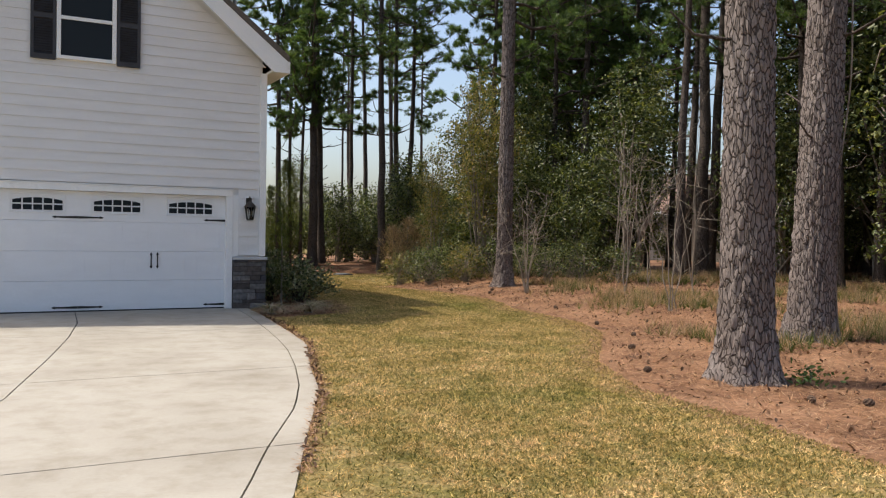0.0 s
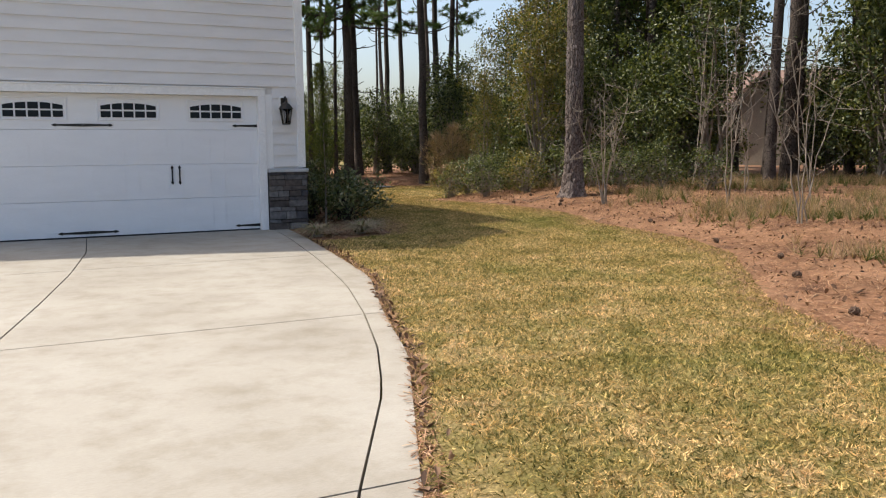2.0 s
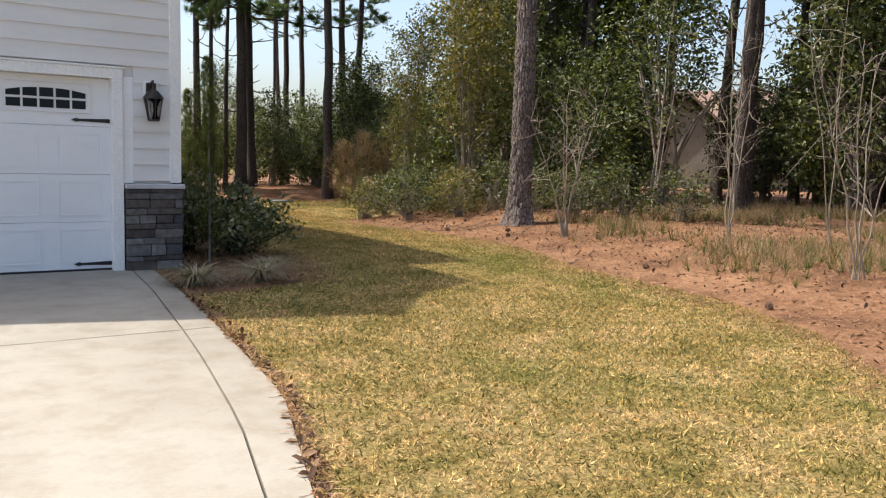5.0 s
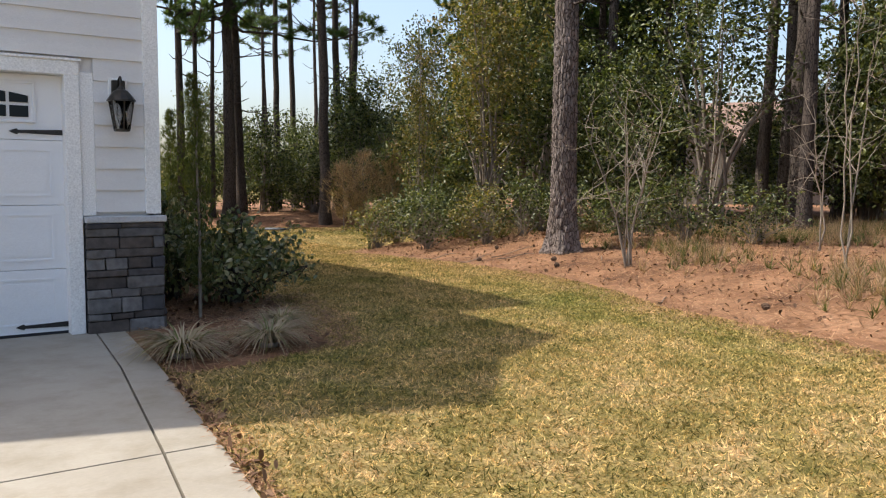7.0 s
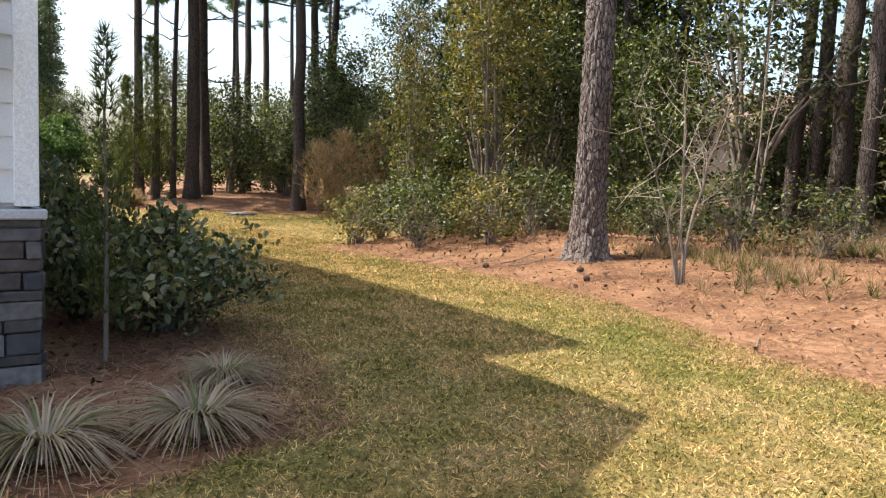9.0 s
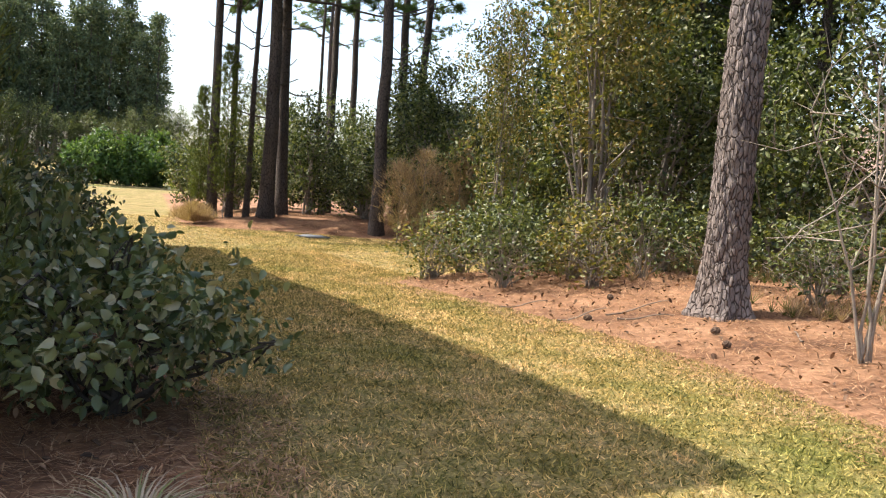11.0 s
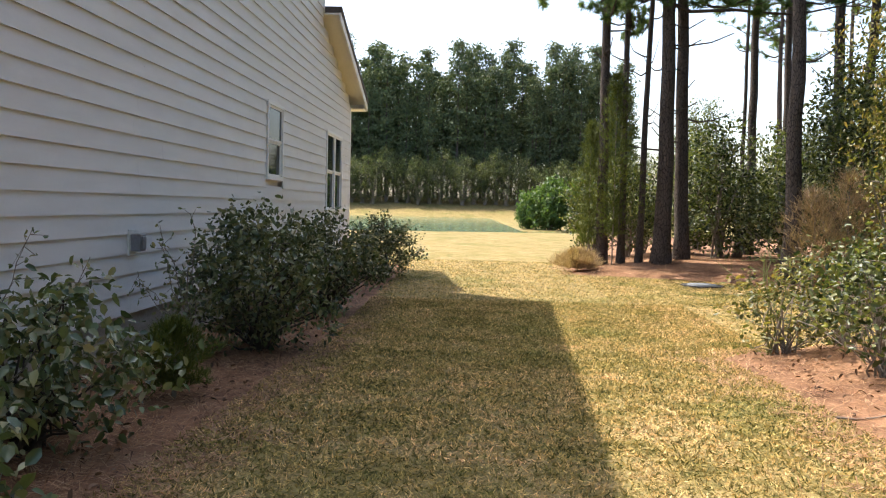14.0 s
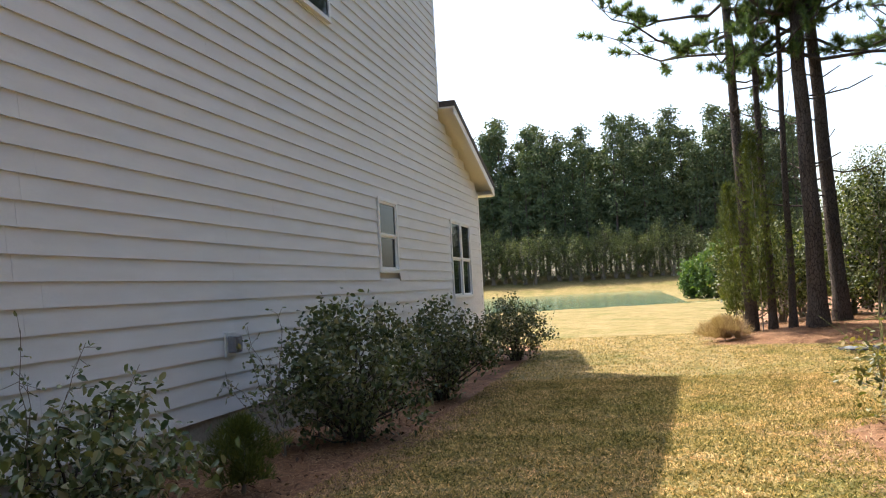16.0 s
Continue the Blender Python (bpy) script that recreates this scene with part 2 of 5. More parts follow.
# ---- mesh helpers ----
def mesh_np(name, verts, faces, mat):
    """A mesh from an array of points and an array of faces with k corners each."""
    verts, faces = np.asarray(verts, np.float32), np.asarray(faces, np.int32)
    me = bpy.data.meshes.new(name)
    k = faces.shape[1]
    me.vertices.add(len(verts))
    me.vertices.foreach_set("co", verts.ravel())
    me.loops.add(faces.size)
    me.loops.foreach_set("vertex_index", faces.ravel())
    me.polygons.add(len(faces))
    me.polygons.foreach_set("loop_start", np.arange(0, faces.size, k, dtype=np.int32))
    me.update(calc_edges=True)
    if mat:
        me.materials.append(mat)
    return me


def smooth(me):
    me.polygons.foreach_set("use_smooth", np.ones(len(me.polygons), bool))
    return me


def part(name, data, mat, parent, label=""):
    """Links a bmesh or mesh as one mesh object under a thing or a part."""
    if isinstance(data, bmesh.types.BMesh):
        me = bpy.data.meshes.new(name)
        data.normal_update()
        data.to_mesh(me)
        data.free()
        if mat:
            me.materials.append(mat)
    else:
        me = data
    ob = new(name, me)
    if parent:
        ob.parent = parent
    return tagged(ob, label)


def thing(name, at, label, category, group="", kind=""):
    e = new(name)
    e.location = at
    return tagged(e, label, category, group, kind)


def boxes(bm, *ab, bevel=0.0):
    """Adds boxes given by two opposite corners, with bevelled edges."""
    for a, b in ab:
        r = bmesh.ops.create_cube(bm, size=1)
        for v in r["verts"]:
            v.co = Vector([a[i] + (v.co[i] + 0.5) * (b[i] - a[i]) for i in range(3)])
        if bevel:
            es = list({e for v in r["verts"] for e in v.link_edges})
            bmesh.ops.bevel(bm, geom=es, offset=bevel, segments=1, affect="EDGES")
    return bm


def bx(a, b, bevel=0.0):
    return boxes(bmesh.new(), (a, b), bevel=bevel)


def prism(pts, axis, lo, hi):
    """A flat outline pushed through from lo to hi along an axis (0 x, 1 y, 2 z)."""
    bm = bmesh.new()
    def put(p, d):
        c = list(p)
        c.insert(axis, d)
        return bm.verts.new(c)
    a, b = [put(p, lo) for p in pts], [put(p, hi) for p in pts]
    k = len(pts)
    bm.faces.new(a)
    bm.faces.new(b[::-1])
    for i in range(k):
        bm.faces.new((a[i], b[i], b[(i + 1) % k], a[(i + 1) % k]))
    bmesh.ops.recalc_face_normals(bm, faces=bm.faces[:])
    return bm


def tubes(paths, sides=5):
    """Points and quads of tapered tubes: each path is (points, radii)."""
    V, F, base = [], [], 0
    ang = np.arange(sides) * 2 * np.pi / sides
    ca, sa = np.cos(ang)[:, None], np.sin(ang)[:, None]
    for pts, rad in paths:
        pts = np.asarray(pts, float)
        d = np.gradient(pts, axis=0)
        d /= np.linalg.norm(d, axis=1)[:, None] + 1e-9
        ref = np.array([0, 0, 1.0]) if abs(d[0][2]) < 0.8 else np.array([1.0, 0, 0])
        for i in range(len(pts)):
            u = np.cross(d[i], ref)
            u /= np.linalg.norm(u) + 1e-9
            w = np.cross(d[i], u)
            V.append(pts[i] + rad[i] * (ca * u + sa * w))
        for i in range(len(pts) - 1):
            for j in range(sides):
                k = (j + 1) % sides
                F.append((base + i * sides + j, base + i * sides + k, base + (i + 1) * sides + k, base + (i + 1) * sides + j))
        base += len(pts) * sides
    return np.concatenate(V), np.array(F)


def unit(a):
    return a / (np.linalg.norm(a, axis=-1, keepdims=True) + 1e-9)


def leaves(c, length, width, up=0.4, cup=0.18, r=rng, droop=0.0):
    """Folded oval leaves at the points c."""
    n = len(c)
    ax = unit(r.normal(size=(n, 3)) + np.array([0, 0, -droop]))
    nm = unit(np.cross(ax, r.normal(size=(n, 3))) + np.array([0, 0, up]))
    side = unit(np.cross(ax, nm))
    L = (length * r.uniform(0.6, 1.25, (n, 1)))
    W = L * width / length / 2
    lift = nm * W * cup * 2
    v = np.stack([c, c + ax * L * 0.3 + side * W * 0.9 + lift, c + ax * L * 0.68 + side * W * 0.8 + lift, c + ax * L - nm * W * 0.3,
                  c + ax * L * 0.68 - side * W * 0.8 + lift, c + ax * L * 0.3 - side * W * 0.9 + lift], 1).reshape(-1, 3)
    b = np.arange(n)[:, None] * 6
    f = np.concatenate([b + np.array([k]) for k in ((0, 1, 2), (0, 2, 3), (0, 3, 4), (0, 4, 5))], 1).reshape(-1, 3)
    return v, f


def needles(c, d, count, length, width, r=rng, spread=0.9):
    """Tufts of thin needles at c that point about along d."""
    n = len(c)
    c = np.repeat(c, count, 0)
    d = unit(np.repeat(d, count, 0) + r.normal(size=(n * count, 3)) * spread)
    s = unit(np.cross(d, r.normal(size=d.shape))) * width / 2
    L = length * r.uniform(0.7, 1.15, (len(c), 1))
    v = np.stack([c - s, c + s, c + d * L], 1).reshape(-1, 3)
    return v, np.arange(len(v)).reshape(-1, 3)


def clumps(r, centres, spread, per):
    c = np.repeat(centres, per, 0)
    return c + r.normal(size=c.shape) * spread


# ---- the lie of the land ----
BED_EDGE = [(-40, 0.2), (-12.4, 0.48), (-11, 0.76), (-9.65, 0.84), (-8.05, 1.63), (-5.77, 3.55), (-4.35, 4.2), (-1.6, 4.6), (-0.4, 5.13),
            (0.96, 5.47), (3.1, 5.54), (5.9, 5.57), (6.9, 5.5), (7.5, 6.0), (8.3, 8.0), (9.5, 10.2), (14, 10.8), (20, 10.8)]
BY, BX = np.array(BED_EDGE).T
DRIVE_OUT = [(-20, -9.5), (-15, -5.4), (-13, -3.9), (-11.41, -3.07), (-10.38, -2.66), (-8.48, -1.88), (-7.27, -1.55), (-6.39, -1.27), (-5.4, -0.95), (-3.55, -0.69), (-1.52, -0.44), (0.1, -0.30)]
DRIVE_IN = [(-20, -9.9), (-15, -5.8), (-13, -4.25), (-11.31, -3.32), (-10.4, -2.93), (-9.16, -2.33), (-8.2, -1.98), (-7.13, -1.67), (-5.8, -1.34), (-4.44, -1.10), (-3.45, -0.95), (-1.5, -0.68), (0.1, -0.52)]
CENTRE = [(-20, -11), (-12, -6.0), (-8.04, -4.47), (-5.6, -4.0), (-3.75, -3.68), (-1.8, -3.42), (0.1, -3.32)]
HOUSE_BED = [(-1.9, -0.1), (-1.5, 0.95), (-0.4, 1.25), (0.9, 1.5), (4, 1.6), (8, 1.6), (16, 1.5), (19.5, 1.3), (20, 0.1)]


def along(table, y):
    a = np.array(table)
    return np.interp(y, a[:, 0], a[:, 1])


def ease(a, b, v):
    t = np.clip((v - a) / (b - a), 0, 1)
    return t * t * (3 - 2 * t)


def bed_depth(x, y):
    """Metres inside a planting bed or the wood; below 0 on the lawn."""
    right = np.where(y < 20, (x - np.interp(y, BY, BX)) * 0.8, -5.0)
    front = np.interp(x, [5, 7.5, 9.2, 10.8, 14], [17.9, 17.2, 16.0, 15.2, 14])
    back = np.minimum(np.minimum(x - 5.35 - 0.18 * np.maximum(y - 19.5, 0), y - front), (46 - y) * 0.5)
    lim = along(HOUSE_BED, y)
    house = np.where((y > -1.9) & (y < 20) & (x > -0.42), lim - x, -5.0)
    house = np.minimum(house, y + 1.9)
    return np.maximum(np.maximum(right, back), house), np.maximum(right, back)


def pond_depth(x, y):
    """1 well inside the pond, 0 on dry land."""
    near = 50 + 0.18 * np.abs(x + 10) + 1.2 * np.sin(x * 0.16)
    far = 128 + 4 * np.sin(x * 0.05)
    right = np.where(y > 57, 5.5 - (y - 57) * 0.02, 24.0)
    d = np.minimum(np.minimum(y - near, far - y), right - x)
    return ease(-1.5, 2.5, d)


def gz(x, y):
    x, y = np.asarray(x, float), np.asarray(y, float)
    z = -0.16 * ease(2, 10, y) - 0.06 * ease(16, 45, y)
    both, wood = bed_depth(x, y)
    z = z + 0.28 * ease(-0.2, 3.0, wood) * ease(-14, 1, y) + 0.05 * ease(-14, -8, y) * ease(0, 1, wood)
    z = z + 0.03 * np.sin(x * 1.3 + 1) * np.sin(y * 1.1) * ease(0.3, 1.5, wood)
    z = z - 1.4 * pond_depth(x, y)
    z = z + 3.2 * ease(128, 150, y)
    drive = (x < along(DRIVE_OUT, y) - 0.03) & (y < 0.05) & (y > -20)
    return np.where(drive, -0.06, z)


def build_ground():
    xs = np.unique(np.concatenate([np.arange(-8, 14, 0.16), np.arange(14, 40, 1.0), np.arange(-60, -8, 2.5), np.arange(40, 140, 6), [-900, -400, -200, -100, 200, 500, 900]]))
    ys = np.unique(np.concatenate([np.arange(-18, 22, 0.16), np.arange(22, 60, 1.0), np.arange(60, 180, 3), [-900, -300, -120, -60, -40, -30, -24, 200, 260, 400, 900]]))
    X, Y = np.meshgrid(xs, ys)
    Z = gz(X, Y)
    v = np.stack([X, Y, Z], -1).reshape(-1, 3)
    nx = len(xs)
    i, j = np.meshgrid(np.arange(nx - 1), np.arange(len(ys) - 1))
    a = (j * nx + i).ravel()
    me = smooth(mesh_np("ground", v, np.stack([a, a + 1, a + nx + 1, a + nx], 1), M_GROUND))
    both, _ = bed_depth(X, Y)
    at = me.attributes.new("bed", "FLOAT", "POINT")
    at.data.foreach_set("value", np.clip(0.5 + both.ravel() * 1.2, 0, 1).astype(np.float32))
    tagged(new("ground", me), "dormant tan and green lawn with rust pine-straw beds", "ground", kind="structure")
    w = mesh_np("water", [(-400, 40, -0.32), (60, 40, -0.32), (60, 150, -0.32), (-400, 150, -0.32)], [(0, 1, 2, 3)], M_WATER)
    tagged(new("water", w), "still green pond beyond the lawn", "pond", kind="structure")


build_ground()


def build_house():
    house = thing("house", (0, 0, 0), "two-storey house with beige lap siding, white trim and stone base", "house")
    # cores behind the boards
    part("wall", prism([(-6.4, 0.0), (-6.4, 4.85), (-5.15, 5.85), (-3.2, 8.25), (-1.25, 5.85), (-0.06, 4.85), (-0.06, 0)], 1, 0.32, 2.4), M_SIDING, house)
    boxes_front = bmesh.new()
    boxes(boxes_front, ((-6.4, 0.02, 2.16), (-0.06, 0.32, 4.5)), ((-0.66, 0.02, 0), (-0.06, 0.32, 2.16)), ((-6.4, 0.02, 0), (-5.85, 0.32, 2.16)))
    part("wall", boxes_front, M_SIDING, house)
    part("wall", prism([(-6.4, 4.5), (-6.4, 4.9), (-5.15, 5.88), (-3.2, 8.28), (-1.25, 5.88), (-0.06, 4.9), (-0.06, 4.5)], 1, 0.02, 0.32), M_SIDING, house)
    part("wall", prism([(2.4, 0.0), (2.4, 7.33), (15.2, 8.4), (15.2, 0.0)], 0, -11.0, -0.06), M_SIDING, house)
    part("wall", prism([(15.2, 0.0), (15.2, 4.85), (18.75, 3.75), (18.75, 0.0)], 0, -11.0, -0.06), M_SIDING, house)
    part("foundation", bx((-0.3, 0.3, -0.4), (-0.012, 18.8, 0.30)), M_FOUND, house, "grey parged foundation wall")
    # gable wing roof, main roof and rear roof
    for sx in (1, -1):
        c = -3.2
        # steeper pitch and high ridge are out of view, shaped to cast the ground shadow
        q = [(c, 8.50), (c + sx * 1.95, 6.073), (c + sx * 3.54, 4.820), (c + sx * 3.54, 4.700), (c + sx * 1.95, 5.953), (c, 8.36)]
        part("roof", prism(q, 1, -0.40, 2.6), M_SHINGLE, house, "dark asphalt shingle roof")
        part("rake_board", prism([(c, 8.34), (c + sx * 1.95, 5.943), (c + sx * 3.54, 4.690), (c + sx * 3.54, 4.490), (c + sx * 3.25, 4.490), (c + sx * 1.95, 5.60), (c, 8.06)], 1, -0.385, -0.345), M_TRIM, house, "white rake board")
        part("soffit", prism([(c, 8.355), (c + sx * 1.95, 5.948), (c + sx * 3.53, 4.695), (c + sx * 3.53, 4.665), (c + sx * 1.95, 5.91), (c, 8.31)], 1, -0.34, 0.03), M_SOFFIT, house)
        part("soffit", bx((min(c + sx * 3.22, c + sx * 3.53), -0.34, 4.490), (max(c + sx * 3.22, c + sx * 3.53), 2.4, 4.530)), M_SOFFIT, house)
        part("fascia", bx((min(c + sx * 3.53, c + sx * 3.56), -0.385, 4.490), (max(c + sx * 3.53, c + sx * 3.56), 2.4, 4.710)), M_TRIM, house)
    # unseen main roof: height and rising edge assumed, set to place its lawn shadow
    part("roof", prism([(2.08, 7.35), (15.32, 8.45), (15.32, 8.6), (2.08, 7.5)], 0, -11.3, 0.10), M_SHINGLE, house, "dark asphalt shingle roof")
    part("roof", prism([(15.22, 5.10), (19.3, 3.80), (19.3, 3.92), (15.22, 5.22)], 0, -11.2, 0.36), M_SHINGLE, house, "dark asphalt shingle roof")
    part("soffit", prism([(15.22, 5.06), (19.26, 3.775), (19.26, 3.795), (15.22, 5.095)], 0, -11.1, 0.31), M_SOFFIT, house, "cream painted soffit")
    part("rake_board", prism([(15.22, 4.93), (19.3, 3.63), (19.3, 3.80), (15.22, 5.10)], 0, 0.315, 0.345), M_TRIM, house, "white rake board")
    part("fascia", bx((-11.2, 19.27, 3.62), (0.31, 19.30, 3.80)), M_TRIM, house)
    part("soffit", bx((-11.0, 18.8, 3.62), (0.31, 19.26, 3.65)), M_SOFFIT, house)
    # corner boards
    part("corner_board", boxes(bmesh.new(), ((-0.105, -0.045, 1.0), (0.02, 0.0, 4.5)), ((-0.02, 0.002, 1.0), (0.022, 0.10, 4.5)), bevel=0.004), M_TRIM, house, "white corner board")
    part("corner_board", boxes(bmesh.new(), ((-0.10, 18.75, 0.27), (0.022, 18.80, 3.65)), ((-0.02, 18.66, 0.27), (0.024, 18.748, 3.65)), bevel=0.004), M_TRIM, house, "white corner board")
    part("corner_board", boxes(bmesh.new(), ((-0.10, 15.2, 5.1), (0.022, 15.24, 8.42)), ((-0.02, 15.12, 5.14), (0.024, 15.198, 8.4)), bevel=0.004), M_TRIM, house, "white corner board")
    return house


def lap_board(p0, p1, z, h, out, cut=(0.0, 0.0)):
    """One lapped board from p0 to p1 (ground points), its lower edge proud along out; cut: how far the top is shortened at each end."""
    p0, p1, out = Vector((*p0, 0)), Vector((*p1, 0)), Vector((*out, 0))
    d = (p1 - p0).normalized()
    bm = bmesh.new()
    top = 0.026
    rows = []
    for e, s, k in ((p0, 1, cut[0]), (p1, -1, cut[1])):
        rows.append([bm.verts.new(e + Vector((0, 0, z))), bm.verts.new(e + out * 0.025 + Vector((0, 0, z))),
                     bm.verts.new(e + d * s * k + out * 0.005 + Vector((0, 0, z + h + top))), bm.verts.new(e + d * s * k + Vector((0, 0, z + h + top)))])
    a, b = rows
    for i in range(4):
        bm.faces.new((a[i], a[(i + 1) % 4], b[(i + 1) % 4], b[i]))
    bm.faces.new(a[::-1])
    bm.faces.new(b)
    bmesh.ops.recalc_face_normals(bm, faces=bm.faces[:])
    return bm


def build_siding(house):
    h = 0.18
    # garage front: round the door, up into the gable
    z = 1.02
    while z < 7.1:
        if z < 2.2:
            part("siding_board", lap_board((-0.50, 0.0), (-0.105, 0.0), z, h, (0, -1)), M_SIDING, house)
        else:
            x1 = -0.105 if z < 4.6 else -0.06 - (z - 4.67) / 0.79
            x0 = -6.3 if z < 4.6 else -6.34 + (z - 4.67) / 0.79
            c = 0.0 if z < 4.6 else h / 0.79
            if x1 - x0 > 0.6:
                part("siding_board", lap_board((x0, 0.0), (x1, 0.0), z, h, (0, -1), (c, c)), M_SIDING, house)
        z += h
    # side wall, with butt joints at uneven places
    z, r = 0.285, random.Random(3)
    while z < 8.2:
        y0 = 0.10 if z < 4.3 else 2.42
        y1 = 18.66 if z < 3.6 else (min(18.66, 18.75 - (z - 3.62) / 0.325) if z < 4.75 else 15.12)
        if z > 7.15:
            y0 = max(y0, 2.4 + (z - 7.1) / 0.084)
        ys = [y0]
        while ys[-1] < y1:
            ys.append(min(y1, ys[-1] + r.uniform(2.6, 3.66)))
            if y1 - ys[-1] < 0.5:
                ys[-1] = y1
        for a, b in zip(ys, ys[1:]):
            for lo, hi in [(a, b)]:
                spans = [(lo, hi)]
                for wy0, wy1, wz0, wz1 in ((10.86, 11.93, 1.6, 2.86), (15.62, 17.6, 1.1, 2.86)):
                    if z + h > wz0 + 0.1 and z < wz1 - 0.1:
                        spans = [s for q in spans for s in ((q[0], min(q[1], wy0)), (max(q[0], wy1), q[1])) if s[1] - s[0] > 0.05]
                for s0, s1 in spans:
                    part("siding_board", lap_board((0.0, s0 + 0.001), (0.0, s1 - 0.001), z, h, (1, 0)), M_SIDING, house)
        z += h


def side_window(house, y0, y1, z0, z1, mullions):
    w = part("window", boxes(bmesh.new(), ((-0.03, y0, z0), (0.035, y0 + 0.06, z1)), ((-0.03, y1 - 0.06, z0), (0.035, y1, z1)),
                             ((-0.03, y0 + 0.06, z1 - 0.06), (0.036, y1 - 0.06, z1)), ((-0.03, y0 + 0.06, z0), (0.045, y1 - 0.06, z0 + 0.06)), bevel=0.004), M_TRIM, house, "white framed double-hung window")
    zm = (z0 + z1) / 2
    lights = [(y0 + 0.06, y1 - 0.06)] if not mullions else [(y0 + 0.06, (y0 + y1) / 2 - 0.05), ((y0 + y1) / 2 + 0.05, y1 - 0.06)]
    if mullions:
        part("mullion", bx(((-0.03), (y0 + y1) / 2 - 0.05, z0 + 0.06), (0.033, (y0 + y1) / 2 + 0.05, z1 - 0.06), 0.004), M_TRIM, w)
    for a, b in lights:
        for lo, hi, x in ((z0 + 0.06, zm, -0.012), (zm, z1 - 0.06, 0.008)):
            part("sash", boxes(bmesh.new(), ((x - 0.02, a, lo), (x + 0.012, a + 0.035, hi)), ((x - 0.02, b - 0.035, lo), (x + 0.012, b, hi)),
                               ((x - 0.02, a + 0.035, lo), (x + 0.012, b - 0.035, lo + 0.035)), ((x - 0.02, a + 0.035, hi - 0.035), (x + 0.012, b - 0.035, hi))), M_TRIM, w)
            part("pane", bx((x - 0.012, a + 0.035, lo + 0.035), (x - 0.004, b - 0.035, hi - 0.035)), M_GLASS, w, "dark reflecting glass pane")


house = build_house()
side_window(house, 10.90, 11.89, 1.66, 2.84, False)
side_window(house, 15.66, 17.56, 1.16, 2.84, True)


def upper_windows(house):
    w = part("window", boxes(bmesh.new(), ((0.0, 8.02, 5.0), (0.07, 8.08, 6.3)), ((0.0, 9.12, 5.0), (0.07, 9.18, 6.3)), ((0.0, 8.08, 5.0), (0.075, 9.12, 5.06)), ((0.0, 8.08, 6.24), (0.07, 9.12, 6.3))), M_TRIM, house, "white framed upper window")
    part("pane", bx((0.042, 8.08, 5.06), (0.048, 9.12, 6.24)), M_GLASS, w)
    # front gable window with shutters
    x0, x1, z0, z1 = -3.66, -2.70, 4.38, 5.78
    w = part("window", boxes(bmesh.new(), ((x0, -0.08, z0), (x0 + 0.07, 0.0, z1)), ((x1 - 0.07, -0.08, z0), (x1, 0.0, z1)), ((x0 + 0.07, -0.085, z0), (x1 - 0.07, 0.0, z0 + 0.06)),
                             ((x0 + 0.07, -0.08, z1 - 0.07), (x1 - 0.07, 0.0, z1)), ((x0 + 0.07, -0.075, 5.06), (x1 - 0.07, 0.0, 5.12)), bevel=0.004), M_TRIM, house, "white framed gable window")
    for lo, hi in ((z0 + 0.06, 5.06), (5.12, z1 - 0.07)):
        part("pane", bx((x0 + 0.07, -0.048, lo), (x1 - 0.07, -0.042, hi)), M_GLASS, w, "dark reflecting glass pane")
    for a in (x0 - 0.40, x1 + 0.01):
        s = part("shutter", boxes(bmesh.new(), ((a, -0.08, z0 - 0.03), (a + 0.05, -0.03, z1)), ((a + 0.34, -0.08, z0 - 0.03), (a + 0.39, -0.03, z1)),
                                  ((a + 0.05, -0.079, z0 - 0.03), (a + 0.34, -0.03, z0 + 0.05)), ((a + 0.05, -0.079, z1 - 0.07), (a + 0.34, -0.03, z1)), ((a + 0.05, -0.079, 5.04), (a + 0.34, -0.02, 5.12))), M_SHUTTER, house, "charcoal louvred shutter")
        part("back", bx((a + 0.05, -0.042, z0 + 0.05), (a + 0.34, -0.032, z1 - 0.07)), M_SHUTTER, s)
        z = z0 + 0.06
        while z < z1 - 0.1:
            if not 5.0 < z < 5.12:
                part("slat", prism([(-0.074, z), (-0.070, z + 0.004), (-0.045, z + 0.034), (-0.049, z + 0.030)], 0, a + 0.05, a + 0.34), M_SHUTTER, s)
            z += 0.042


upper_windows(house)


